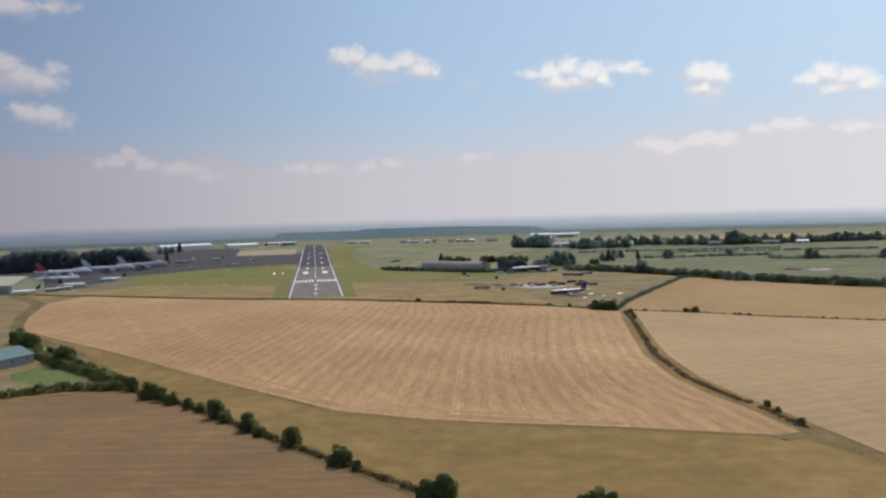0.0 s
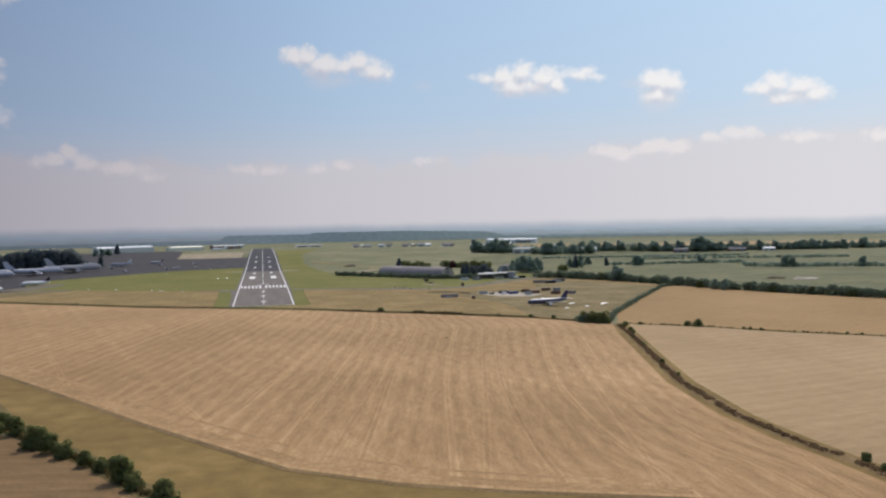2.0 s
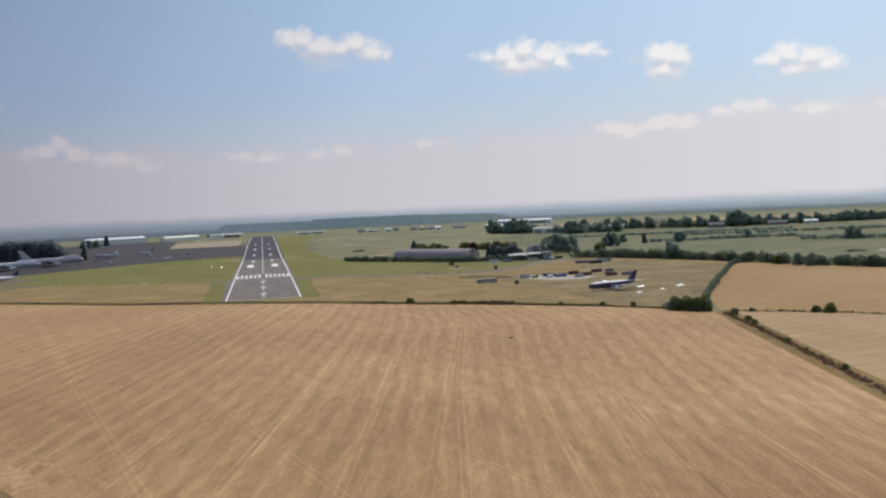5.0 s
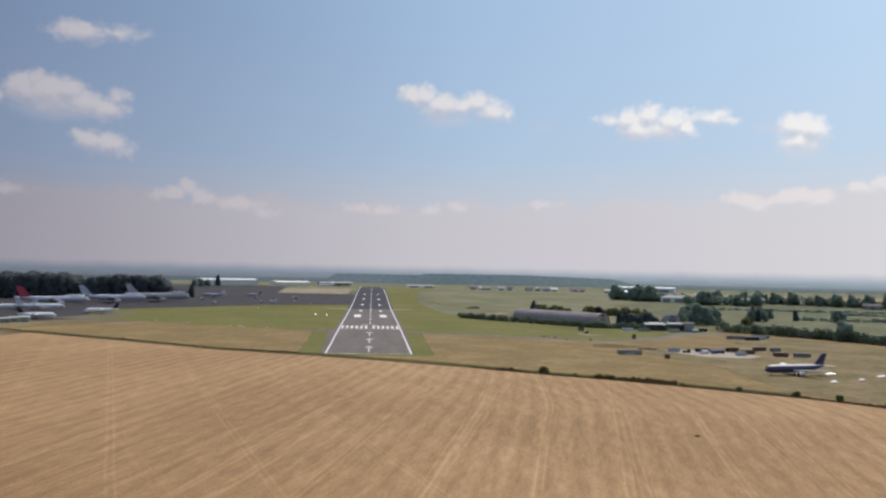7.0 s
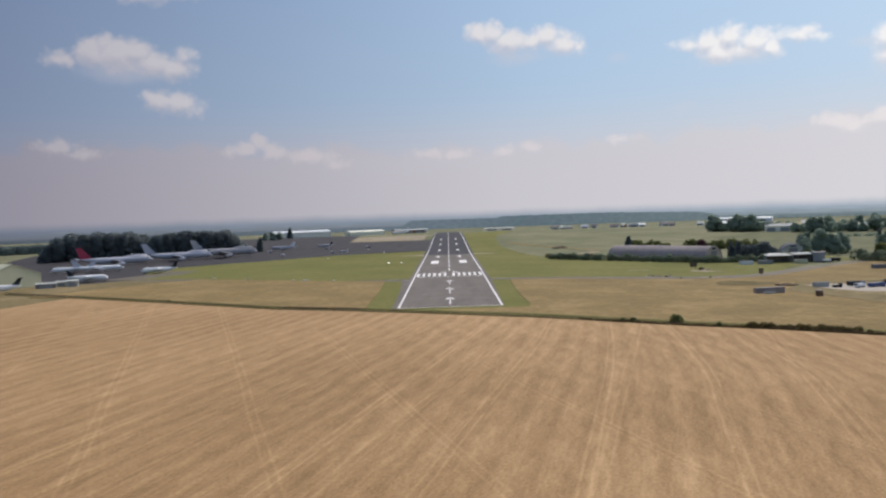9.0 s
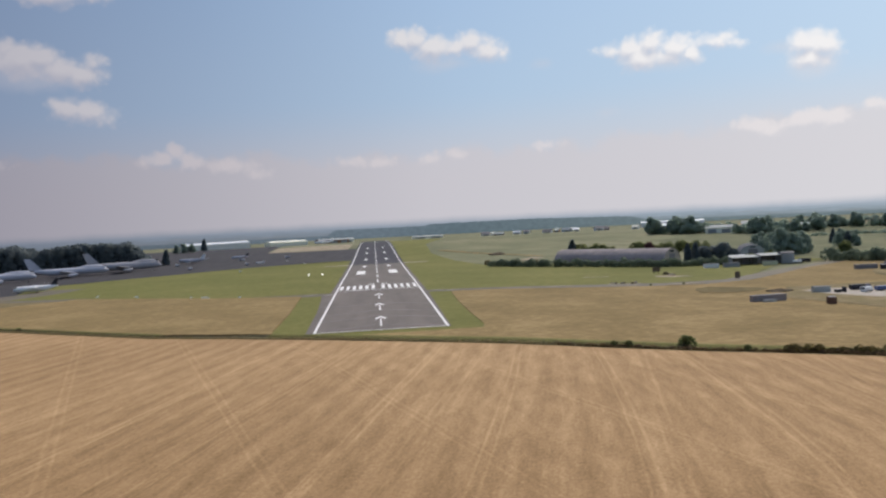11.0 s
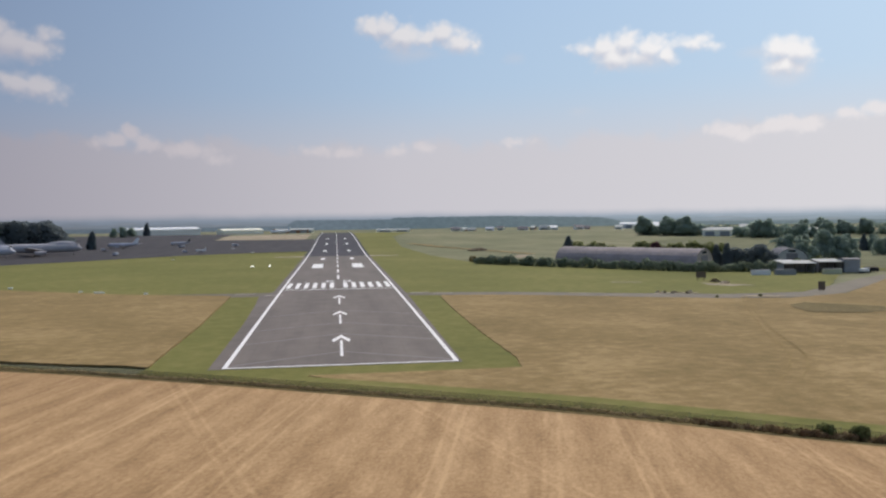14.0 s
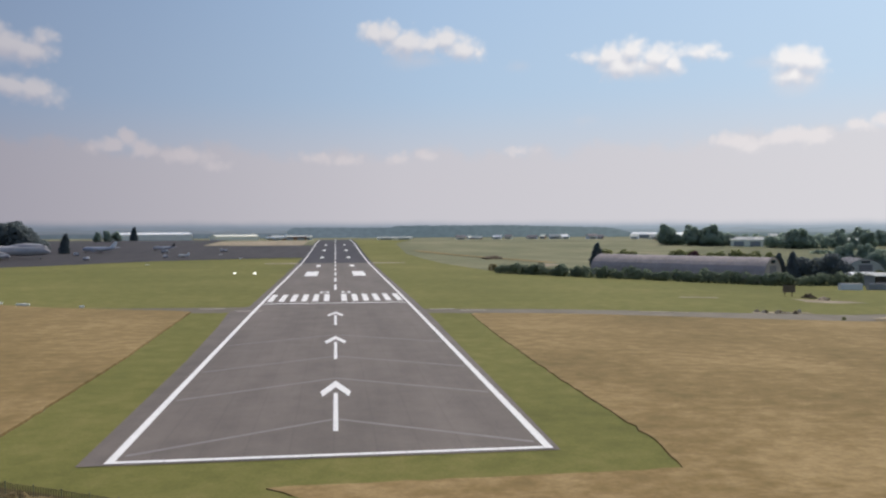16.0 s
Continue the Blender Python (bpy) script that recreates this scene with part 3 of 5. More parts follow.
patch("brown_field", [(-75, -366), (-43, -408), (-21, -446), (5, -488), (25, -520), (45, -564), (-24, -905), (-62, -1100), (-700, -1100), (-700, -420), (-121, -372)],
      M["brown_stubble"], 0.08, "harvested field of brown stubble beside a tree row", "field", rows=straight(-78))
patch("east_field", [(211, -166), (248, -192), (272, -222), (314, -258), (420, -340), (520, -420), (520, -700), (205, -548), (148, -512), (148, -452), (147, -430), (148, -398), (158, -344), (171, -298), (197, -212)],
      M["pale_stubble"], 0.10, "harvested field of pale beige stubble", "field", rows=straight(75))
patch("tan_field", [(208, -158), (230, -108), (298, -8), (362, 82), (376, 74), (398, 14), (430, -50), (455, -88), (520, -180), (520, -405), (314, -250), (272, -214), (248, -184)],
      M["orange_stubble"], 0.10, "ripe orange tan cereal field behind a hedge", "field", rows=straight(60))
patch("dry_grass", [(-38.7, 150), (-44, 154), (-80, 168), (-130, 200), (-172, 223), (-212, 172), (-238, 118), (-209, 108), (-134, 57), (-76, 21), (-53, 11), (-41.3, 7), (-36.4, 4.2), (-36.7, 12), (-36.7, 68)],
      M["dry_grass"], 0.30, "patch of tall dry yellow grass beside the runway", "grass", ragged=0.5, thick=0.32)
patch("dry_meadow", [(36, 136), (58, 133), (100, 120.5), (132, 114), (155, 115), (188, 133), (250, 199.5), (318, 254), (345, 165), (366, 88), (300, -8), (234, -105), (200, -152), (166, -119), (137, -101), (102, -80), (57, -57), (35, -42), (8, -25), (-6, -9.6), (32.7, -8.8), (34.1, 2), (33.5, 45), (33.9, 90), (35.2, 133)],
      M["dry_grass"], 0.20, "wide meadow of tall dry straw coloured grass", "grass", ragged=0.5, thick=0.22)
patch("mown_strip", [(-38.5, 148), (-36.5, 68), (-36.5, 6), (-37, -2), (-24, -9), (-24, 147), (-30, 148)], M["mown_grass"], 0.09, "mown green grass strip along the runway edge", "grass", ragged=0.5)
patch("mown_strip", [(21, -9.4), (32.6, -9), (34, 2), (33.4, 45), (33.8, 90), (35.4, 136), (24, 140), (21, 140)], M["mown_grass"], 0.09, "mown green grass strip along the runway edge", "grass", ragged=0.5)
patch("mown_strip", [(-24.5, -0.2), (-37, -2), (-76, 18), (-76, 14.8), (-49, 2.8), (-24, -10.2), (8, -28.2), (9, -22.5), (-6, -9.6), (21.5, -9.4), (21.5, -0.2)], M["mown_grass"], 0.085, "mown green grass before the runway end", "grass", ragged=0.5)
ribbon("mown_track", [(-6, -16), (10, -25), (37, -41), (59.5, -57), (81, -70.5), (104, -82), (139, -102), (168, -119)], 3.8, M["mown_grass"], 0.33, "mown green track beside the fence", "grass")
ribbon("mown_track", [(-76, 18), (-134, 60), (-209, 112.5)], 3.2, M["mown_grass"], 0.33, "mown green track beside the fence", "grass")
ribbon("verge", [(x, y - 0.4) for x, y in HEDGE[1:]], 2.0, M["verge"], 0.14, "rough dark weedy verge under the fence", "verge")
ribbon("field_margin", [(x, y - 2) for x, y in SOUTH], 8.0, M["olive_grass"], 0.045, "dry grass margin under a field bank", "grass")
ribbon("headland", [(x + 4.2, y + 3.0) for x, y in SOUTH[1:-1]], 2.6, M["straw"], 0.125, "pale row of straw along the field edge", "field")
ribbon("headland", [(x + 10.5, y + 7.5) for x, y in SOUTH[1:-1]], 0.9, M["straw"], 0.125, "thin pale row of straw along the field edge", "field")
ribbon("verge", [(x + 0.3, y - 1.6) for x, y in SOUTH], 1.2, M["ditch_weeds"], 0.13, "rough grass bank between two fields", "verge")
ribbon("verge", [(204, -166), (192.5, -211), (166.5, -296), (152.8, -342), (143, -397), (142, -428), (144, -450), (143, -480), (145, -516), (205, -556), (420, -640)], 2.7, M["ditch_weeds"], 0.13, "overgrown ditch with weeds between two fields", "verge")
ribbon("verge", [(208, -163), (247, -188), (271, -218), (313, -254), (420, -338), (520, -415)], 1.8, M["verge"], 0.13, "weedy hedge bank between two fields", "verge")
ribbon("verge", [(-160, -193), (-122, -255), (-73, -361), (-44, -404), (-22, -442), (5, -486), (24, -517), (44, -563), (-22, -904)], 3.2, M["verge"], 0.13, "rough grass bank under a tree row", "verge")
ribbon("grass_margin", [(203.5, -140), (219.5, -104), (281, -14), (348, 80)], 5.0, M["rough_meadow"], 0.34, "rough olive grass margin beside the hedge", "grass")
patch("rough_meadow", [(168, -112), (200, -148), (232, -104), (298, -6), (350, 78), (330, 150), (292, 196), (262, 150), (236, 92), (180, 84), (158, 40), (176, -20)], M["rough_meadow"], 0.315, "trampled olive meadow round the scrap yard", "grass", ragged=5.0)
patch("infield", [(-24, 156), (-60, 156), (-90, 164), (-170, 218), (-216, 236), (-245, 330), (-250, 393), (-212, 438), (-180, 468), (-152, 503), (-121, 533), (-76, 553), (-26, 568)],
      M["mown_grass"], 0.07, "flat green airfield grass beside the runway", "grass", ragged=1.6)
patch("infield_east", [(24, 147), (62, 142), (100, 137), (140, 132), (186, 143), (225, 200), (252, 238), (300, 262), (300, 330), (240, 305), (210, 305), (150, 352), (85, 362), (70, 470), (60, 640), (70, 900), (120, 1200), (26, 1200)],
      M["mown_grass"], 0.07, "flat green airfield grass east of the runway", "grass", ragged=1.6)
patch("green_pasture", [(320, 225), (352, 165), (378, 88), (398, 26), (432, -40), (458, -75), (620, -60), (900, 200), (900, 700), (520, 900), (330, 700), (305, 330)],
      M["green_field"], 0.05, "open green pasture with low hedges", "field")

M["bare_earth"] = land_material("bare_earth", (0.20, 0.16, 0.10), (0.30, 0.25, 0.175), (0.42, 0.36, 0.27), 0.1, 0.6)
# ---- runway, taxiways and apron ----
runway = patch("runway", [(-24.9, -0.5), (23.0, -0.6), (23.6, 60), (24.4, 130), (24.4, 480), (-24.4, 480), (-24.6, 165), (-28.5, 148), (-26.9, 114), (-25.5, 65)], M["asphalt"], 0.14, "grey asphalt runway with white markings", "runway", 15.0)
patch("new_surface", [(-24.4, 480), (24.4, 480), (24.4, 1560), (-24.4, 1560)], M["new_asphalt"], 0.141, "", "", 15.0, parent=runway)


def paint(name, outline, mat=None, lift=0.19, step=12.0):
    return patch(name, outline, mat or M["marking"], lift, "", "", step, parent=runway)


def rect(x0, y0, x1, y1):
    return [(x0, y0), (x1, y0), (x1, y1), (x0, y1)]


paint("edge_line", rect(-22.4, 0, -21.5, 1500))
paint("edge_line", rect(21.5, 0, 22.4, 1500))
for i in range(9):
    a = -21.5 + i * 43 / 9
    paint("end_line", rect(a, 0.0, a + 43 / 9 - 0.05, 0.85))
paint("threshold_bar", rect(-21.4, 171, 21.4, 172.6))
for s in (-1, 1):
    for i in range(6):
        a = 1.9 + i * 3.45
        paint("threshold_stripe", rect(min(s * a, s * (a + 1.75)), 178.6, max(s * a, s * (a + 1.75)), 206.5))
    paint("aiming_point", rect(min(s * 8.6, s * 14.8), 324, max(s * 8.6, s * 14.8), 369))
    for y0 in (427, 560, 700, 840):
        paint("touchdown_mark", rect(min(s * 8.7, s * 11.5), y0, max(s * 8.7, s * 11.5), y0 + 24))
    # worn number, too small to read: bars
    for dy in (0, 7.6):
        paint("number_bar", rect(min(s * 2.2, s * 5.2), 210.5 + dy, max(s * 2.2, s * 5.2), 212 + dy))
    for dx in (2.2, 4.5):
        paint("number_bar", rect(min(s * dx, s * (dx + 0.7)), 212, max(s * dx, s * (dx + 0.7)), 218.1))
y = 228.0
while y < 1450:
    paint("centre_dash", rect(-0.42, y, 0.42, y + 30))
    y += 50
for y0 in (10.4, 62.6, 113.8):
    paint("arrow_shaft", rect(-0.29, y0, 0.29, y0 + 22))
    for s in (-1, 1):
        pts = [(0, y0 + 31.3), (0, y0 + 26.2), (s * 1.75, y0 + 19.6), (s * 2.15, y0 + 23.0)]
        paint("arrow_head", pts if s < 0 else pts[::-1])
for y0 in (2.5, 30, 52, 82):
    for s in (-1, 1):
        pts = [(0, y0 + 14.5), (0, y0 + 13.7), (s * 21, y0), (s * 21, y0 + 0.8)]
        paint("worn_chevron", pts if s < 0 else pts[::-1], M["old_marking"], 0.16)
patch("taxiway", [(-24.4, 152), (-24.4, 162), (-34, 163), (-62, 164), (-93, 173), (-172, 228), (-216, 243), (-228, 232), (-175, 214), (-95, 160), (-60, 148), (-30, 147)], M["taxi"], 0.11, "narrow pale grey taxiway with worn edges", "taxiway")
patch("taxiway", [(24.4, 139), (24.4, 150), (62, 145), (108, 135), (140, 131), (174, 139), (240, 205), (330, 275), (336, 270), (250, 199), (187, 133), (155, 115.4), (132, 114.4), (100, 121), (58, 133.5)], M["taxi"], 0.11, "narrow pale grey taxiway forking towards the sheds", "taxiway")
for s, pts in ((-1, ((-38, 158), (-27, 150))), (1, ((26, 148), (34, 143)))):
    for x0, y0 in pts:
        patch("worn_line", rect(x0, y0, x0 + 7, y0 + 1.6), M["concrete"], 0.16, "pale worn paint on the taxiway edge", "marking")
patch("apron", [(-24.4, 572), (-36, 573), (-76, 556), (-121, 536), (-152, 506), (-180, 471), (-212, 441), (-250, 396), (-246, 330), (-222, 246), (-245, 215), (-330, 250), (-420, 420), (-520, 640), (-600, 1000), (-430, 1380), (-250, 1480), (-172, 1330), (-152, 1062), (-142, 858), (-100, 842), (-24.4, 850)], M["apron"], 0.09, "dark asphalt apron with parked airliners", "apron", ragged=1.6)
patch("side_strip", [(24.4, 470), (24.4, 488), (46, 484), (46, 474)], M["bare_earth"], 0.12, "pale concrete strip at the runway edge", "taxiway")
patch("side_strip", [(-24.4, 470), (-46, 474), (-46, 484), (-24.4, 488)], M["bare_earth"], 0.12, "pale concrete strip at the runway edge", "taxiway")
patch("bare_field", [(-140, 860), (-36, 850), (-34, 1090), (-150, 1060)], M["bare_earth"], 0.10, "small field of bare pale earth beside the runway", "field", ragged=1.6)
patch("perimeter_road", [(-290, 145), (-262, 95), (-236, 45), (-215, -60), (-196, -130), (-184, -160), (-175, -160), (-190, -120), (-206, -60), (-224, 45), (-250, 100), (-280, 150)], M["verge"], 0.12, "pale dusty farm track", "road")
patch("rough_patch", [(136, 71), (147, 68), (160, 70), (172, 82), (164, 90), (150, 98), (142, 92)], M["verge"], 0.33, "low patch of rough olive weeds in the meadow", "grass", 8.0, ragged=2.0)
M["tyre_mark"] = land_material("tyre_mark", (0.150, 0.106, 0.040), (0.198, 0.137, 0.053), (0.25, 0.178, 0.075), 0.1, 0.8, sheen=0.16)
for line in (((139, 118), (121, 78), (110, 52), (102, 33), (97, 20), (92, 6), (88, -4), (83, -13), (78, -21), (72, -29)), ((140.5, 118), (122.5, 78), (112, 52), (104.5, 33), (100, 20), (95.5, 6), (91.5, -4), (87, -12), (83, -19), (78, -26))):
    ribbon("tyre_track", line, 0.2, M["tyre_mark"], 0.32, "faint tyre track curving over dry grass", "track")
patch("bare_earth", [(114, 187), (128, 186.5), (130, 190), (117, 191)], M["bare_earth"], 0.12, "strip of pale bare earth on the airfield", "earth", 6.0)
patch("bare_earth", [(138, 119), (152, 117), (158, 121), (146, 124)], M["bare_earth"], 0.34, "pale rubble strewn earth beside the taxiway", "earth", 6.0)
patch("hardstand", [(-252, 250), (-222, 243), (-206, 300), (-205, 338), (-232, 340), (-236, 300)], M["taxi"], 0.12, "pale worn concrete hardstand under a regional jet", "apron")
patch("field_corner", [(126, -484), (147, -476), (151, -517), (142, -519), (133, -493)], M["verge"], 0.07, "rough weedy corner between two fields", "verge", 8.0)
patch("west_pasture", [(-122, -366), (-100, -357), (-76, -363), (-118, -296), (-140, -258), (-160, -222), (-168, -200), (-190, -150), (-230, -20), (-300, 60), (-700, 60), (-700, -420), (-170, -376)], M["rough_meadow"], 0.03, "dry olive pasture behind hedges", "field")
patch("worn_line", [(82, 137.5), (95, 134.5), (96, 136), (83, 139)], M["bare_earth"], 0.17, "pale worn concrete edge of the taxiway", "marking", 6.0)
patch("bare_earth", [(114, 134), (131, 133.5), (131, 137), (115, 138)], M["bare_earth"], 0.17, "pale stony earth beside the taxiway", "earth", 6.0)
patch("bare_earth", [(112, 428), (128, 426), (150, 470), (141, 486), (128, 450)], M["bare_earth"], 0.14, "pale bare ground beyond the shed", "earth", 10.0)
patch("rough_ground", [(-190, -150), (-176, -170), (-205, -60), (-225, 40), (-208, 108), (-262, 146), (-330, 190), (-420, 260), (-700, 260), (-700, 62), (-300, 62), (-230, -20)], M["rough_meadow"], 0.02, "rough olive grass round the hangar", "grass")
ribbon("field_margin", [(-176, -380), (-150, -375), (-120, -369), (-98, -361), (-78, -368)], 6.0, M["olive_grass"], 0.05, "dry grass margin under a hedge", "grass")
patch("rough_ground", [(-300, 262), (-330, 250), (-332, 192), (-264, 147), (-239, 119), (-213, 173), (-173, 223), (-216, 244), (-224, 250), (-246, 218)], M["rough_meadow"], 0.03, "rough olive grass before the parked jets", "grass")
for line in ([(205, -166), (194, -211), (168, -296), (154.5, -342), (145, -397), (143.8, -428), (146, -450), (144.5, -480), (145, -516), (205, -556), (420, -640)], [(208, -163), (247, -188), (271, -218), (313, -254), (420, -338), (520, -415)]):
    ribbon("field_margin", line, 8.5, M["olive_grass"], 0.045, "dry brown grass margin between fields", "grass")

# ---- plants ----
M["leaf"] = leaf_material("leaf", (0.085, 0.100, 0.037), (0.206, 0.222, 0.088))
# lighter and bluer than real oak leaves, with aerial haze mixed into the colour
M["hazed_oak_leaf"] = leaf_material("hazed_oak_leaf", (0.235, 0.303, 0.248), (0.345, 0.408, 0.322))
# the blue tint holds the haze that lies over the wood
M["conifer_leaf"] = leaf_material("conifer_leaf", (0.105, 0.130, 0.136), (0.150, 0.174, 0.178))
M["scrub_leaf"] = leaf_material("scrub_leaf", (0.075, 0.066, 0.024), (0.20, 0.155, 0.065))
M["hedge_leaf"] = leaf_material("hedge_leaf", (0.118, 0.152, 0.108), (0.212, 0.248, 0.170))
# paler and bluer than true foliage: distance haze put into the leaf colour
M["hazed_leaf"] = leaf_material("hazed_leaf", (0.16, 0.20, 0.19), (0.22, 0.26, 0.24), 0.8, 0.3)
M["fence_leaf"] = leaf_material("fence_leaf", (0.284, 0.216, 0.111), (0.432, 0.338, 0.189))
M["dark_scrub"] = leaf_material("dark_scrub", (0.135, 0.086, 0.046), (0.230, 0.155, 0.088))
M["copper_leaf"] = leaf_material("copper_leaf", (0.07, 0.035, 0.04), (0.13, 0.065, 0.07))
M["bark"] = plain("bark", (0.07, 0.05, 0.035), 0.95, 0.3, 2.0, relief=0.5)
RNG = np.random.default_rng(7)


def leaf_mesh(name, lobes, per_lobe, size, mat, flat=0.0):
    """Small leaf clumps spread over rounded lobes (x, y, z, radius, height factor)."""
    P, N, D, S = [], [], [], []
    for (x, y, z, r, k) in lobes:
        d = RNG.normal(size=(per_lobe, 3))
        d[:, 2] += 0.25
        d /= np.linalg.norm(d, axis=1)[:, None]
        rad = r * (0.72 + 0.36 * RNG.random(per_lobe) ** 0.7)[:, None]
        P.append(np.array((x, y, z)) + d * rad * np.array((1, 1, k)))
        N.append(d)
        D.append(d)
        S.append(np.full(per_lobe, max(size, r * math.sqrt(0.85 * 12.6 * k / (1.6 * per_lobe)))))
    P, N = np.concatenate(P), np.concatenate(N)
    n = len(P)
    N = N + RNG.normal(size=(n, 3)) * 0.55
    N /= np.linalg.norm(N, axis=1)[:, None]
    A = np.cross(N, RNG.normal(size=(n, 3)))
    A /= np.linalg.norm(A, axis=1)[:, None] + 1e-9
    B = np.cross(N, A)
    s = (np.concatenate(S) * (0.6 + 0.8 * RNG.random(n)))[:, None]
    V = np.stack([P - A * s, P - B * s * 0.8, P + A * s, P + B * s * 0.8], 1).reshape(-1, 3)
    me = bpy.data.meshes.new(name)
    me.from_pydata(V.tolist(), [], np.arange(4 * n).reshape(n, 4).tolist())
    D = np.concatenate(D)
    me.normals_split_custom_set_from_vertices(np.repeat(D, 4, 0).tolist())
    me.materials.append(mat)
    return me


def trunk_mesh(h, r, limbs):
    bm = bmesh.new()
    def tube(p0, p1, r0, r1):
        d = (Vector(p1) - Vector(p0))
        m = Matrix.Translation((Vector(p0) + Vector(p1)) / 2) @ d.to_track_quat("Z", "Y").to_matrix().to_4x4()
        bmesh.ops.create_cone(bm, cap_ends=True, segments=7, radius1=r0, radius2=r1, depth=d.length, matrix=m)
    tube((0, 0, -0.3), (0, 0, h), r, r * 0.55)
    for i in range(limbs):
        a = i * 2.4
        tube((0, 0, h * (0.6 + 0.08 * i)), (math.cos(a) * h * 0.5, math.sin(a) * h * 0.5, h * 1.35), r * 0.4, r * 0.12)
    return bm


def tree_kind(name, label, height, width, lobes, per, leaf, mat, trunk_h, trunk_r, shape="round"):
    """A tree at the world's edge of use; copies are set out from it."""
    ob = tagged(new(name), label, "tree")
    part("trunk", trunk_mesh(trunk_h, trunk_r, 4), M["bark"], ob)
    L = []
    for i in range(lobes):
        if shape == "cone":
            f = (i + 0.5) / lobes
            r = width * 0.5 * (1 - f * 0.75) * (0.8 + 0.3 * RNG.random())
            a = RNG.random() * 6.28
            L.append((math.cos(a) * r * 0.3, math.sin(a) * r * 0.3, trunk_h * 0.4 + f * (height - trunk_h * 0.4) * 0.95, r, 1.3))
        else:
            a, f = i * 2.4 + RNG.random(), RNG.random()
            q = width * 0.30 * math.sqrt(RNG.random())
            z = trunk_h + (height - trunk_h) * (0.10 + 0.72 * f)
            r = width * (0.20 + 0.12 * RNG.random()) * (1.15 - 0.45 * f)
            L.append((math.cos(a) * q * (1.25 - f * 0.6), math.sin(a) * q * (1.25 - f * 0.6), min(z, height - r * 0.9), r, 0.9))
    c = new("crown", leaf_mesh("crown", L, per, leaf, mat))
    c.parent = ob
    return ob


KINDS = {
    "broad": tree_kind("hedgerow_tree", "small bushy dark green hedgerow tree", 6.5, 6.6, 17, 170, 0.25, M["leaf"], 0.3, 0.18),
    "broad2": tree_kind("hedgerow_tree", "small rounded green hedgerow tree", 6.5, 7.2, 18, 170, 0.26, M["leaf"], 0.2, 0.18),
    "oak": tree_kind("oak_tree", "large spreading dark green broadleaf tree", 18.0, 16.0, 24, 260, 0.48, M["hazed_oak_leaf"], 1.6, 0.45),
    "oak2": tree_kind("broadleaf_tree", "tall dark green broadleaf tree with uneven crown", 18.0, 13.0, 22, 260, 0.46, M["hazed_oak_leaf"], 1.2, 0.4),
    "bush": tree_kind("bush", "low round dark green bush", 2.6, 3.2, 8, 100, 0.17, M["leaf"], 0.08, 0.08),
    "weed": tree_kind("weed_clump", "low brown clump of dead weeds in stubble", 1.0, 3.0, 9, 60, 0.12, M["fence_leaf"], 0.05, 0.03),
    "copper": tree_kind("copper_beech", "small dark purple leaved copper tree", 8.0, 8.0, 14, 170, 0.30, M["copper_leaf"], 0.8, 0.2),
    "cypress": tree_kind("conifer", "dense dark green conifer", 13.0, 8.0, 12, 220, 0.30, M["conifer_leaf"], 1.0, 0.2, "cone"),
}
USED = set()


def plant(kind, x, y, h, group="", sink=0.0):
    base = {"broad": 6.5, "broad2": 6.5, "oak": 18.0, "oak2": 18.0, "bush": 2.6, "cypress": 13.0, "weed": 1.0, "copper": 8.0}[kind]
    m = pose(x, y, land(x, y) - sink, 0, 0, random.uniform(0, 360)) @ Matrix.Scale(h / base, 4)
    if kind not in USED:
        USED.add(kind)
        ob = KINDS[kind]
        ob.matrix_basis = m
    else:
        src = KINDS[kind]
        keep = src.scale.copy()
        src.scale = (1, 1, 1)
        ob = copy_thing(src, m)
        src.scale = keep
    return tagged(ob, group=group) if group else ob


def along(line, step, jitter=0.0):
    for (x0, y0), (x1, y1) in zip(line, line[1:]):
        d = math.hypot(x1 - x0, y1 - y0)
        n = max(1, int(d / step))
        for i in range(n):
            f = (i + 0.5) / n
            yield x0 + (x1 - x0) * f + random.uniform(-jitter, jitter), y0 + (y1 - y0) * f + random.uniform(-jitter, jitter)


def hedge(name, label, line, width, height, per, leaf, mat, step=2.0, gaps=0.0, kind=""):
    L = []
    for x, y in along(line, step, width * 0.25):
        if random.random() < gaps:
            continue
        h = height * random.uniform(0.6, 1.25)
        r = max(width * 0.5, h * 0.5) * random.uniform(0.75, 1.2)
        L.append((x, y, land(x, y) + h * 0.45, r, h * 0.55 / r))
    ob = new(name, leaf_mesh(name, L, per, leaf, mat))
    return tagged(ob, label, "hedge", kind=kind)


# tree row between the brown field and the strip of pasture
ROW = ((-72, -367, 6), (-62, -384, 6.6), (-57, -391, 5.6), (-52, -397, 4.6), (-45, -407, 4.2), (-40, -413, 3.6), (-34, -423, 6.7), (-30, -430, 4.2), (-22, -444, 6.0),
       (-18, -451, 3.4), (-8, -465, 6.0), (5, -487, 5.4), (9, -493, 2.8), (24, -518, 4.6), (28, -520, 6.0), (60, -532, 4.2), (63, -533, 3.5), (57, -532, 3.1))
for i, (x, y, h) in enumerate(ROW):
    plant(("broad", "broad2")[i % 2], x, y, h, "trees of the field row")
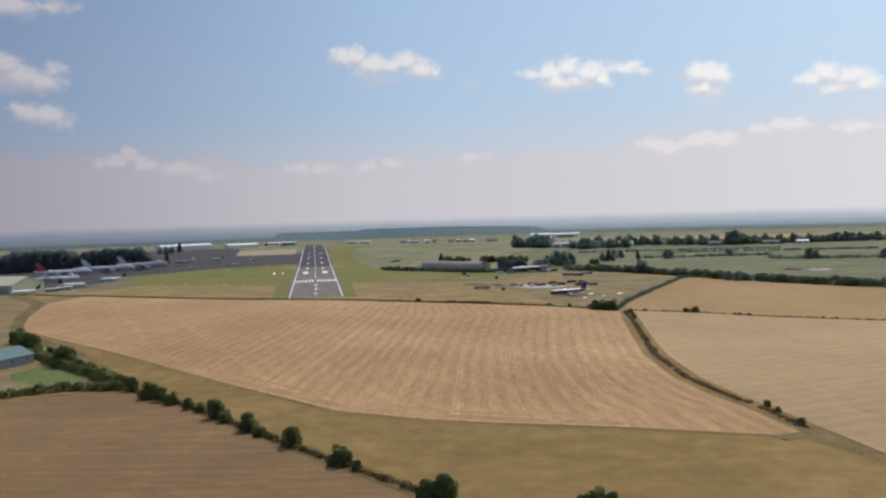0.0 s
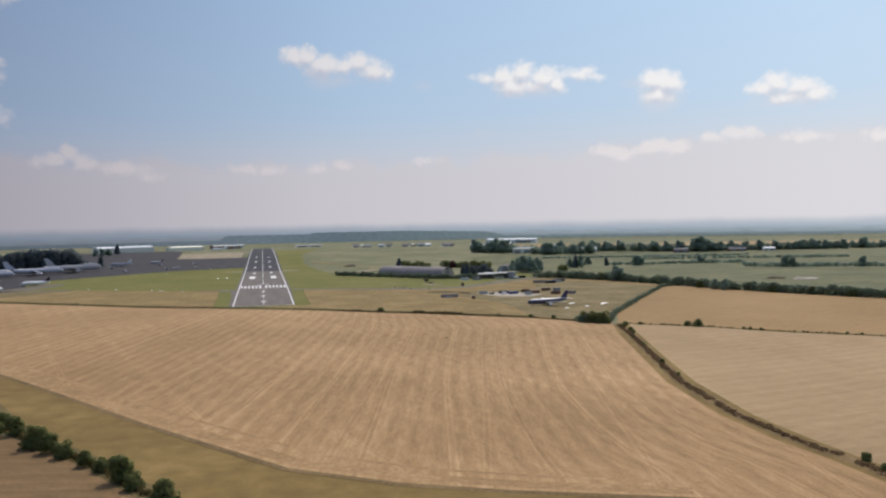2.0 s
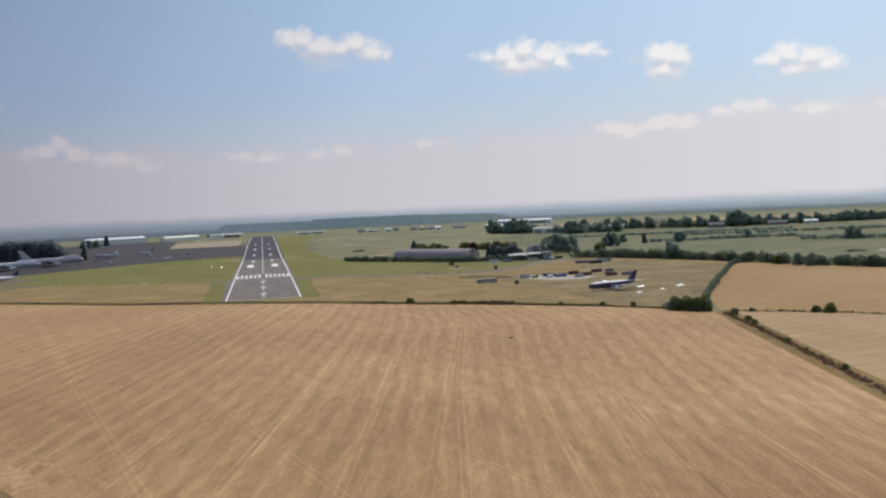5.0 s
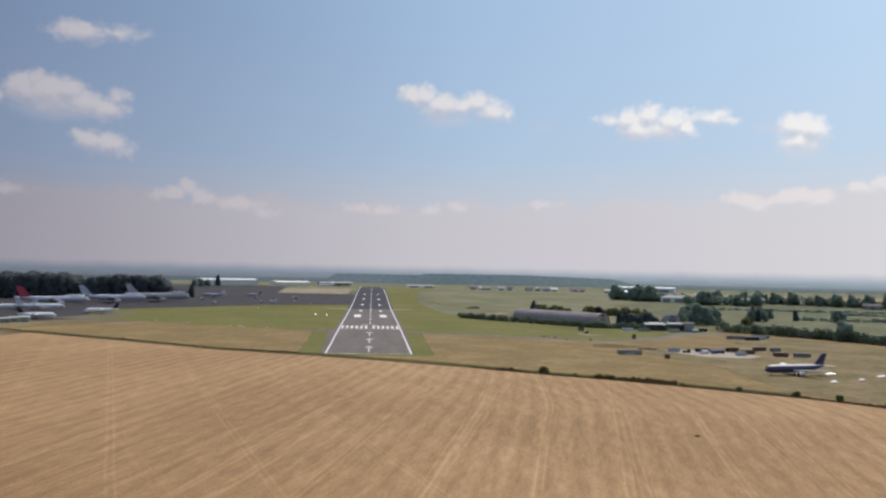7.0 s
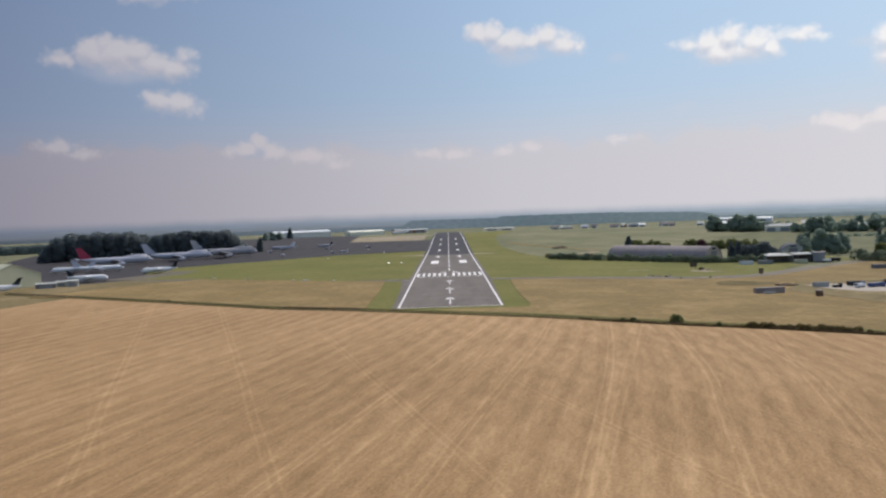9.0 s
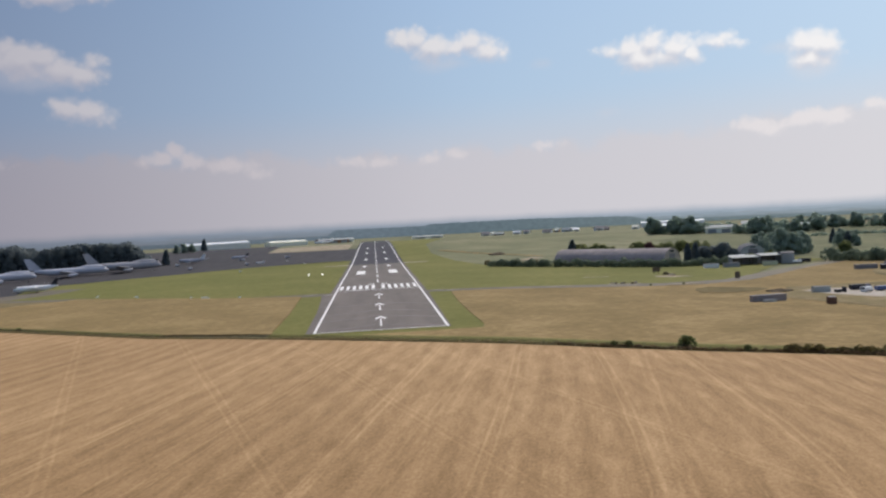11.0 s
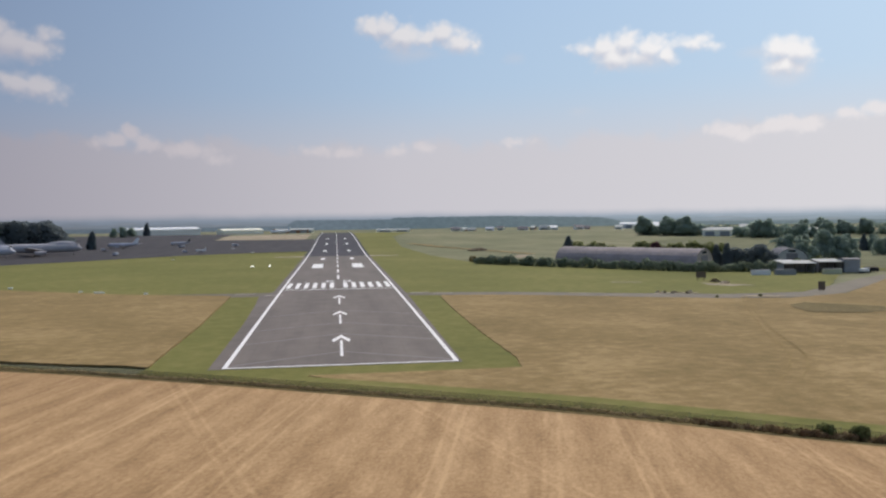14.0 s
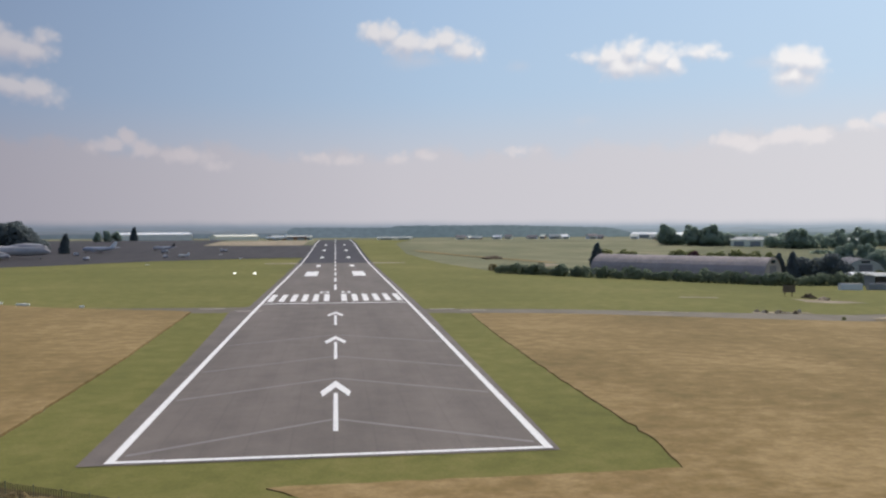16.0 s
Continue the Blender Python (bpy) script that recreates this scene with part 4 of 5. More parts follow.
for i, (x, y, h) in enumerate(((-148, -243, 10.8), (-116, -296, 10.2), (-166, -205, 8.5), (-132, -262, 5), (-140, -256, 4.5), (-105, -312, 5.5), (-98, -322, 5.5), (-90, -335, 5), (-84, -345, 4.5), (-124, -283, 5), (-78, -358, 5.6))):
    plant(("broad2", "broad2", "broad")[0 if h > 8 else 1 + i % 2], x, y, h, "trees round the lawn")
hedge("field_hedge", "overgrown dark green hedge beside a lawn", ((-160, -222), (-138, -262), (-118, -298), (-96, -328), (-78, -360)), 5.5, 3.4, 220, 0.24, M["leaf"])
hedge("field_hedge", "overgrown dark green hedge beside a stubble field", ((-170, -376), (-150, -372), (-120, -366), (-98, -358), (-76, -364)), 5.0, 3.4, 220, 0.24, M["leaf"])
hedge("weed_bank", "straggling brown weeds and brambles", ((-72, -366), (-44, -406), (-22, -443), (5, -487), (28, -522)), 2.4, 1.3, 60, 0.18, M["scrub_leaf"], 1.2, 0.15)

# ditch, hedge banks and field corner
hedge("ditch_scrub", "low brown and green scrub along a ditch", ((202.5, -172), (192.5, -211), (166.5, -296), (152.8, -342), (143, -397), (142, -428), (144, -450), (143, -480)), 2.8, 0.85, 60, 0.12, M["dark_scrub"], 1.3, 0.25)
for x, y, h in ((205, -176, 3.2), (199, -196, 2.6), (201, -180, 2.4), (196, -206, 2.4), (189, -222, 1.8), (181, -250, 2.0), (176, -268, 1.6), (166, -300, 2.2), (158, -330, 1.8), (146.5, -450, 2.6), (145.5, -458, 2.2), (144, -474, 2.4), (150, -516, 2.4), (158, -522, 2.2)):
    plant("bush", x, y, h, "bushes of the ditch")
for x, y, h in ((190, -150, 5.4), (194, -154, 5.6), (199, -158, 6.2)):
    plant("broad2" if h > 5 else "broad", x, y, h * 1.25, "trees of the field corner")
hedge("corner_thicket", "thick dark green bushes at a field corner", ((187, -148), (193, -153), (200, -158)), 6.0, 4.4, 150, 0.36, M["hedge_leaf"], 2.0)
hedge("bank_scrub", "thin line of brown weeds on a field bank", ((212, -164), (247, -188), (271, -218), (313, -254), (420, -338)), 1.6, 0.8, 18, 0.18, M["scrub_leaf"], 2.0, 0.3)
for x, y, h in ((245, -187, 4.6), (240, -184, 3.4), (217, -170, 2.0), (264, -210, 2.0), (268, -214, 1.8), (262, -207, 1.7), (300, -243, 1.7), (306, -247, 1.5), (330, -268, 4.5)):
    plant("bush", x, y, h, "bushes on the field bank")
hedge("tall_hedge", "tall thick dark green hedgerow", ((207, -150), (226, -112), (262, -58), (305, 5), (350, 70), (372, 88)), 3.0, 2.7, 130, 0.24, M["hedge_leaf"], 1.8, 0.22)
hedge("boundary_hedge", "thick dark green boundary hedge with trees", ((290, 250), (318, 215), (350, 156), (376, 84), (397, 20), (430, -46), (455, -84), (520, -180), (600, -300)), 9.0, 7.0, 260, 0.42, M["hedge_leaf"], 3.0)
for k, x, y, h in (("oak", 347, 160, 15.5), ("broad2", 338, 178, 8.5), ("oak2", 382, 34, 10.0), ("oak2", 386, 24, 10.5), ("broad", 377, 50, 7), ("broad2", 410, -10, 7.5), ("broad", 425, -40, 7), ("broad2", 440, -66, 7.5), ("broad", 360, 130, 7.5), ("broad", 366, 108, 7)):
    plant(k, x, y, h, "trees of the boundary hedge")

# perimeter hedge by the fence
for x, y, h in ((76.5, -70, 3.5), (60, -62.5, 1.8), (63.2, -64.5, 2.0), (88.5, -79, 1.8), (147, -111, 2.2), (165, -122, 2.6), (177, -131, 2.8), (60, -61.5, 1.6), (128, -99, 1.5), (-140, 62, 1.8)):
    plant("bush", x, y, h, "bushes by the fence")
hedge("fence_hedge", "dark clipped bramble hedge on the fence line", ((96, -82.5), (126, -97.5)), 2.6, 1.7, 200, 0.13, M["scrub_leaf"], 0.9)
hedge("fence_weeds", "dry weeds growing along the fence foot", [(x, y - 0.6) for x, y in HEDGE[1:11]], 1.1, 0.6, 110, 0.07, M["fence_leaf"], 0.6, 0.0)
hedge("fence_scrub", "low dark brown scrub along the fence", [(x, y - 0.6) for x, y in ((46, -53), *HEDGE[9:])], 1.4, 0.85, 120, 0.09, M["dark_scrub"], 0.7, 0.0)
for x, y, h in ((92, -207, 0.6),):
    plant("weed", x, y, h, "weed clumps")
plant("copper", 251, 486, 10.0)

# round the sheds
hedge("shed_hedge", "rough dark green hedge before the long shed", ((84, 348), (106, 326), (126, 308), (150, 292), (172, 274), (190, 262), (226, 264), (254, 274)), 5.5, 5.0, 200, 0.45, M["hedge_leaf"], 2.2, 0.0)
hedge("scrub_bank", "brown green scrub bank at the airfield edge", ((84, 372), (92, 362), (120, 352)), 4.0, 3.0, 120, 0.4, M["scrub_leaf"], 2.0, 0.0, "stuff")
for k, x, y, h in (("cypress", 232, 322, 13.5), ("cypress", 229, 330, 12.5), ("oak", 309, 345, 21), ("oak2", 317, 340, 18), ("oak2", 326, 348, 19),
                   ("oak2", 296, 350, 16), ("oak2", 340, 425, 17), ("oak", 330, 430, 16), ("cypress", 426, 481, 13.5), ("oak2", 432, 478, 14.5), ("oak2", 440, 470, 13), ("cypress", 176, 471, 15), ("broad", 182, 474, 8), ("oak2", 285, 318, 12), ("broad2", 276, 300, 6.5), ("broad", 262, 296, 5.5), ("broad2", 350, 330, 9), ("broad", 360, 345, 8)):
    plant(k, x, y, h, "trees round the sheds")
hedge("conifer_screen", "dense dark clipped conifer screen beside sheds", ((236, 323), (247, 320), (259, 316)), 9.0, 11.0, 420, 0.34, M["conifer_leaf"], 2.0)
hedge("bush_belt", "olive green bushes and small trees behind the shed", ((186, 498), (200, 503), (222, 505)), 8.0, 8.0, 220, 0.42, M["leaf"], 3.0, 0.0)
hedge("bush_belt", "olive green bushes behind the shed's far end", ((240, 500), (262, 490), (300, 470)), 8.0, 8.5, 220, 0.42, M["leaf"], 3.0, 0.0)
for x, y, h in ((147, 120, 1.2), (130, 118, 1.0)):
    plant("bush", x, y, h, "weed clumps by the taxiway")
# pasture hedges and farm trees
for line, h, w in ((((455, 440), (520, 430), (575, 424), (640, 400)), 4, 5), (((590, 330), (625, 292), (722, 245), (820, 200)), 4.5, 5), (((560, 560), (700, 520), (850, 470)), 3.5, 5), (((430, 640), (560, 620), (760, 590)), 3.0, 5)):
    hedge("pasture_hedge", "low dark green hedge across pasture", line, w * 1.3, h * 1.1, 100, 0.5, M["hazed_oak_leaf"], 3.0, 0.10)
for k, x, y, h in (("oak2", 485, 415, 14), ("oak", 493, 418, 13), ("oak2", 625, 292, 16), ("oak2", 632, 288, 13), ("cypress", 452, 436, 12), ("oak2", 392, 412, 13), ("cypress", 399, 410, 13), ("oak2", 404, 408, 12), ("oak", 585, 425, 11), ("oak2", 700, 250, 14), ("oak", 760, 225, 12), ("oak2", 820, 205, 14)):
    plant(k, x, y, h, "trees of the pasture hedges")
FARM = ((376, 846, 24), (384, 850, 20), (398, 828, 21), (408, 822, 19), (416, 815, 24), (424, 812, 18), (437, 918, 22), (452, 905, 20), (530, 830, 19), (560, 800, 20), (576, 790, 21), (598, 785, 19), (620, 770, 20), (650, 752, 18), (672, 742, 19), (691, 736, 20), (712, 728, 20),
        (735, 715, 26), (745, 710, 27), (756, 712, 22), (780, 712, 17), (800, 708, 20), (826, 705, 17), (850, 700, 20), (880, 700, 17), (905, 698, 15), (930, 696, 18), (950, 694, 20), (975, 692, 17), (470, 742, 22), (478, 738, 20), (520, 735, 18), (545, 728, 20), (1010, 690, 18), (1050, 690, 20))
for line in (((376, 852), (424, 818)), ((437, 924), (452, 911)), ((530, 838), (712, 736)), ((712, 736), (735, 722), (980, 700), (1150, 690), (1400, 640)), ((452, 760), (470, 750), (545, 736)), ((424, 818), (530, 838))):
    hedge("tree_belt", "dense dark green tree belt between farm fields", line, 12, 11, 220, 0.6, M["hazed_oak_leaf"], 4.0, 0.08, "stuff")
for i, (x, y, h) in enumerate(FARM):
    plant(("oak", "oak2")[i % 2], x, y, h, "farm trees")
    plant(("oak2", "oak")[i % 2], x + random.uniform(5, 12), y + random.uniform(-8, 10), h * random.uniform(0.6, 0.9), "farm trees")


def woodland(name, label, line, depth, height, radius, per, leaf, mat, dome=0.0, even=0.14):
    L = []
    spots = list(along(line, radius * 0.9, radius * 0.3))
    for i, (x, y) in enumerate(spots):
        f = min(i, len(spots) - 1 - i) / max(1, len(spots) - 1) * 2
        top = height * (1 - dome * (1 - min(1.0, f * 2.2)) ** 2)
        for k in range(max(1, int(depth / radius))):
            h = top * random.uniform(1 - even, 1 + even * 0.6)
            yy = y + k * radius
            L.append((x, yy, land(x, yy) + h - radius, radius * random.uniform(0.8, 1.2), 1.0))
            if k == 0:
                L.append((x, yy - radius * 0.2, land(x, yy) + h * 0.52, radius * 1.0, 1.2))
                L.append((x + radius * 0.4, yy, land(x, yy) + h * 0.30, radius * 1.0, 1.15))
                L.append((x, yy - radius * 0.2, land(x, yy) + h * 0.15, radius * 0.9, 0.9))
    me = leaf_mesh(name, L, per, leaf, mat)
    bm = bmesh.new()
    bm.from_mesh(me)
    ball = bmesh.new()
    bmesh.ops.create_icosphere(ball, subdivisions=1, radius=0.74)
    shape = [v.co.copy() for v in ball.verts]
    faces = [[v.index for v in f.verts] for f in ball.faces]
    ball.free()
    V, F = [], []
    for x, y, z, r, k in L:
        F.extend([[i + len(V) for i in f] for f in faces])
        V.extend([(x + c.x * r, y + c.y * r, z + c.z * r * k) for c in shape])
    heart = bpy.data.meshes.new("heart")
    heart.from_pydata(V, [], F)
    bm.from_mesh(heart)
    bm.to_mesh(me)
    bm.free()
    bpy.data.meshes.remove(heart)
    return tagged(new(name, me), label, "woodland", kind="stuff")


woodland("pine_wood", "dense dark green wood behind the parked airliners", ((-458, 590), (-412, 612), (-372, 627), (-350, 635)), 40, 29, 8.0, 300, 0.8, M["conifer_leaf"], 0.75, 0.07)
woodland("pine_wood", "dense dark green wood end behind the parked airliners", ((-362, 630), (-334, 642), (-284, 668), (-256, 684)), 40, 27, 8.0, 300, 0.8, M["conifer_leaf"], 0.6, 0.07)
for x, y, h in ((-231, 683, 17),):
    plant("cypress", x, y, h, "trees at the wood's edge")
for k, x, y, h in (("oak2", -298, 1077, 16), ("oak", -288, 1085, 14), ("oak2", -308, 1070, 14), ("cypress", -287, 1183, 20)):
    plant(k, x, y, h, "trees before the far hangars")
woodland("far_wood", "dark tree belt left of the airfield", ((-1000, 760), (-800, 820), (-640, 800), (-560, 850)), 40, 10, 6, 150, 1.0, M["hazed_leaf"])

# ---- shapes for built things ----
def add_box(bm, c, s, rz=0.0, bevel=0.0):
    m = Matrix.Translation(c) @ Matrix.Rotation(radians(rz), 4, "Z") @ Matrix.Diagonal((*s, 1))
    r = bmesh.ops.create_cube(bm, size=1.0, matrix=m)
    if bevel:
        es = list({e for v in r["verts"] for e in v.link_edges})
        bmesh.ops.bevel(bm, geom=es, offset=bevel, segments=2, affect="EDGES")
    return bm


def box(c, s, rz=0.0, bevel=0.0):
    return add_box(bmesh.new(), c, s, rz, bevel)


def add_tube(bm, p0, p1, r0, r1=None, seg=10):
    d = Vector(p1) - Vector(p0)
    m = Matrix.Translation((Vector(p0) + Vector(p1)) / 2) @ d.to_track_quat("Z", "Y").to_matrix().to_4x4()
    bmesh.ops.create_cone(bm, cap_ends=True, segments=seg, radius1=r0, radius2=r0 if r1 is None else r1, depth=d.length, matrix=m)
    return bm


def tube(p0, p1, r0, r1=None, seg=10):
    return add_tube(bmesh.new(), p0, p1, r0, r1, seg)


def slab(points, thick):
    """A flat shape with thickness; points run round it, thick is a vector."""
    bm = bmesh.new()
    t = Vector(thick)
    a = [bm.verts.new(Vector(p) - t / 2) for p in points]
    b = [bm.verts.new(Vector(p) + t / 2) for p in points]
    bm.faces.new(a)
    bm.faces.new(b[::-1])
    n = len(points)
    for i in range(n):
        bm.faces.new((a[i], b[i], b[(i + 1) % n], a[(i + 1) % n]))
    bmesh.ops.recalc_face_normals(bm, faces=bm.faces[:])
    return bm


def thing(name, label, category, x, y, rz=0.0, group="", lift=0.0):
    ob = tagged(new(name), label, category, group)
    ob.matrix_basis = pose(x, y, land(x, y) + lift, 0, 0, rz)
    return ob


M["white_paint"] = plain("white_paint", (0.82, 0.82, 0.82), 0.35, 0.06, 0.15)
M["dull_grey_paint"] = plain("dull_grey_paint", (0.36, 0.35, 0.37), 0.6, 0.15, 0.15)
M["grey_paint"] = plain("grey_paint", (0.42, 0.43, 0.49), 0.45, 0.10, 0.15)
M["red_paint"] = plain("red_paint", (0.36, 0.03, 0.07), 0.45, 0.12, 0.2)
M["navy_paint"] = plain("navy_paint", (0.035, 0.03, 0.10), 0.35, 0.15, 0.2)
M["black_paint"] = plain("black_paint", (0.03, 0.03, 0.038), 0.5, 0.15, 0.3)
M["metal"] = plain("metal", (0.50, 0.50, 0.51), 0.4, 0.1, 0.5, 0.6)
M["rubber"] = plain("rubber", (0.03, 0.03, 0.03), 0.9, 0.1, 1.0)
M["dark_glass"] = plain("dark_glass", (0.03, 0.035, 0.045), 0.15, 0.1, 1.0)
M["sage_cladding"] = plain("sage_cladding", (0.46, 0.47, 0.34), 0.65, 0.08, 0.12)
M["sage_roof"] = plain("sage_roof", (0.44, 0.44, 0.33), 0.6, 0.10, 0.10)
M["cream_cladding"] = plain("cream_cladding", (0.80, 0.78, 0.66), 0.6, 0.08, 0.1)
M["white_cladding"] = plain("white_cladding", (0.70, 0.71, 0.72), 0.5, 0.08, 0.1)
M["grey_cladding"] = plain("grey_cladding", (0.27, 0.28, 0.29), 0.65, 0.12, 0.12)
M["slate_roof"] = plain("slate_roof", (0.135, 0.135, 0.15), 0.75, 0.25, 0.12, relief=0.3)
M["weathered_roof"] = plain("weathered_roof", (0.29, 0.255, 0.25), 0.85, 0.28, 0.10, relief=0.3)
M["pale_plaster"] = plain("pale_plaster", (0.36, 0.32, 0.28), 0.85, 0.2, 0.3)
M["asbestos_roof"] = plain("asbestos_roof", (0.42, 0.43, 0.41), 0.8, 0.15, 0.2, relief=0.3)
M["teal_roof"] = plain("teal_roof", (0.10, 0.17, 0.17), 0.6, 0.12, 0.2)
M["rust"] = plain("rust", (0.15, 0.085, 0.06), 0.85, 0.3, 0.6, relief=0.4)
M["dull_steel"] = plain("dull_steel", (0.21, 0.20, 0.21), 0.7, 0.2, 0.4)
M["board"] = plain("board", (0.15, 0.115, 0.085), 0.85, 0.25, 1.0, relief=0.3)
M["dark_wood"] = plain("dark_wood", (0.055, 0.038, 0.026), 0.85, 0.3, 1.0, relief=0.4)
M["blue_paint"] = plain("blue_paint", (0.05, 0.09, 0.22), 0.45, 0.15, 0.4)
M["fence_steel"] = plain("fence_steel", (0.10, 0.095, 0.075), 0.6, 0.2, 2.0, 0.3)
M["paling"] = plain("paling", (0.125, 0.095, 0.062), 0.9, 0.35, 0.8)
M["dirt"] = plain("dirt", (0.10, 0.075, 0.05), 0.95, 0.35, 0.4, relief=0.6)
M["rubble"] = plain("rubble", (0.42, 0.34, 0.24), 0.95, 0.45, 0.5, relief=0.8)
M["brick_wall"] = plain("brick_wall", (0.26, 0.15, 0.10), 0.9, 0.2, 0.6)


def two_tone(name, low, high, split):
    """Paint that changes at a height up the body."""
    m, n, l, b = nodes_of(name)
    co = n.new("ShaderNodeTexCoord").outputs["Object"]
    sp = n.new("ShaderNodeSeparateXYZ")
    l.new(co, sp.inputs[0])
    st = n.new("ShaderNodeMath")
    st.operation = "GREATER_THAN"
    l.new(sp.outputs[2], st.inputs[0])
    st.inputs[1].default_value = split
    gr = noise_node(n, l, co, 0.4, 5, 0.6)
    col = blend(n, l, st.outputs[0], low, high)
    col = blend(n, l, 0.15, col, ramp(n, l, gr.outputs["Fac"], ((0.3, (0.3, 0.3, 0.3)), (0.7, (0.75, 0.75, 0.75)))), "OVERLAY")
    l.new(col, b.inputs["Base Color"])
    b.inputs["Roughness"].default_value = 0.35
    return m


M["navy_white"] = two_tone("navy_white", (0.045, 0.04, 0.085), (0.60, 0.60, 0.62), 4.85)


# ---- aircraft ----
def airliner(label, x, y, heading, L, R, body, fin_mat, wing_mat, jets=2, high=False, ttail=False, hump=False, span=0.46, group="", name="airliner"):
    """Nose along the heading (degrees from +x); L length, R body radius."""
    ob = thing(name, label, "aircraft", x, y, heading, group)
    gear = 0.55 * R + 0.6 if not high else 0.5 * R
    zc = gear + R
    bm = bmesh.new()
    rings = []
    for t, f, dz in ((0.0, 0.06, -0.28), (0.012, 0.30, -0.25), (0.035, 0.58, -0.16), (0.07, 0.82, -0.07), (0.12, 0.97, -0.01), (0.18, 1, 0), (0.4, 1, 0), (0.62, 1, 0), (0.72, 0.92, 0.07), (0.82, 0.70, 0.24), (0.91, 0.42, 0.42), (0.97, 0.22, 0.52), (1.0, 0.08, 0.56)):
        xx = L / 2 - t * L
        rings.append([bm.verts.new((xx, math.cos(a) * R * f, zc + dz * R + math.sin(a) * R * f)) for a in (i * math.tau / 18 for i in range(18))])
    for r0, r1 in zip(rings, rings[1:]):
        for i in range(18):
            bm.faces.new((r0[i], r0[(i + 1) % 18], r1[(i + 1) % 18], r1[i]))
    bm.faces.new(rings[0][::-1])
    bm.faces.new(rings[-1])
    bmesh.ops.recalc_face_normals(bm, faces=bm.faces[:])
    part("fuselage", bm, body, ob, smooth=True)
    if hump:
        bm = bmesh.new()
        bmesh.ops.create_uvsphere(bm, u_segments=16, v_segments=10, radius=1.0, matrix=Matrix.Translation((L * 0.28, 0, zc + R * 0.62)) @ Matrix.Diagonal((L * 0.19, R * 0.62, R * 0.85, 1)))
        part("upper_deck", bm, body, ob, smooth=True)
    cw = bmesh.new()
    for s in (-1, 1):
        add_box(cw, (L / 2 - 0.055 * L, s * R * 0.42, zc + R * (0.42 if not hump else 1.12)), (0.035 * L, R * 0.5, R * 0.22), s * -28)
    part("cockpit_window", cw, M["dark_glass"], ob)
    zw = zc + (R * 0.85 if high else -R * 0.45)
    for s in (-1, 1):
        rt, tp, sw = 0.17 * L, 0.05 * L, (0.06 if high else 0.20) * L
        x0, sp = L * 0.09, span * L
        part("wing", slab([(x0, s * R * 0.3, zw), (x0 - rt, s * R * 0.3, zw), (x0 - sw - tp * 1.1, s * sp, zw + (-0.02 if high else 0.045) * L), (x0 - sw, s * sp, zw + (-0.02 if high else 0.045) * L)], (0, 0, 0.012 * L)), wing_mat, ob)
        th, tz = 0.17 * L, (zc + R * 0.9 + 0.145 * L if ttail else zc + R * 0.6)
        xt = -L / 2 + (0.06 if ttail else 0.10) * L
        part("tailplane", slab([(xt, s * 0.1, tz), (xt - 0.075 * L, s * 0.1, tz), (xt - 0.11 * L, s * th, tz + 0.01 * L), (xt - 0.075 * L, s * th, tz + 0.01 * L)], (0, 0, 0.006 * L)), wing_mat if not ttail else fin_mat, ob)
    xf = -L / 2
    part("fin", slab([(xf + 0.20 * L, 0, zc + R * 0.75), (xf + 0.04 * L, 0, zc + R * 0.7), (xf - 0.02 * L, 0, zc + R * 0.9 + 0.15 * L), (xf + 0.055 * L, 0, zc + R * 0.9 + 0.15 * L)], (0, 0.012 * L, 0)), fin_mat, ob)
    spots = ((0.30, 0.10),) if jets == 2 else ((0.24, 0.06), (0.45, 0.0))
    for fy, fx in spots:
        for s in (-1, 1):
            ey, ex, er = s * fy * span * L * 1.25, L * (0.09 - (0.06 if high else 0.20) * fy) + 0.01 * L, R * 0.42
            ez = zw - er * 1.15
            e = bmesh.new()
            add_tube(e, (ex - er * 2.2, ey, ez), (ex + er * 1.6, ey, ez), er * 0.65, er, 14)
            add_tube(e, (ex + er * 1.6, ey, ez), (ex + er * 2.0, ey, ez), er, er * 0.88, 14)
            add_box(e, (ex - er * 0.8, ey, ez + er * 0.95), (er * 2.4, 0.3, er * 0.7))
            eng = part("engine", e, wing_mat, ob, smooth=False)
            part("intake", tube((ex + er * 2.0, ey, ez), (ex + er * 2.03, ey, ez), er * 0.8, None, 14), M["black_paint"], eng)
    for gx, gy, n in ((L * 0.40, 0, 1), (-L * 0.02, R * 0.8, 2), (-L * 0.02, -R * 0.8, 2)):
        g = part("landing_gear", tube((gx, gy, 0.4), (gx, gy, gear + 0.5), 0.12), M["metal"], ob)
        part("wheel", tube((gx, gy - 0.35, 0.5), (gx, gy + 0.35, 0.5), 0.5, None, 12), M["rubber"], g)
    return ob


airliner("parked white jumbo jet with a red tail", -327, 473, 33, 71, 3.3, M["grey_paint"], M["red_paint"], M["grey_paint"], 4, hump=True, group="jumbo jets on the apron", name="jumbo_jet")
airliner("parked white jumbo jet with a grey tail", -286, 537, 25, 71, 3.3, M["grey_paint"], M["grey_paint"], M["grey_paint"], 4, hump=True, group="jumbo jets on the apron", name="jumbo_jet")
airliner("parked dull grey jumbo jet beside a wood", -246, 574, 22, 71, 3.8, M["dull_grey_paint"], M["dull_grey_paint"], M["dull_grey_paint"], 4, hump=True, group="jumbo jets on the apron", name="jumbo_jet")
airliner("parked white twin jet airliner on the apron", -303, 372, 24, 42, 2.0, M["white_paint"], M["grey_paint"], M["grey_paint"])
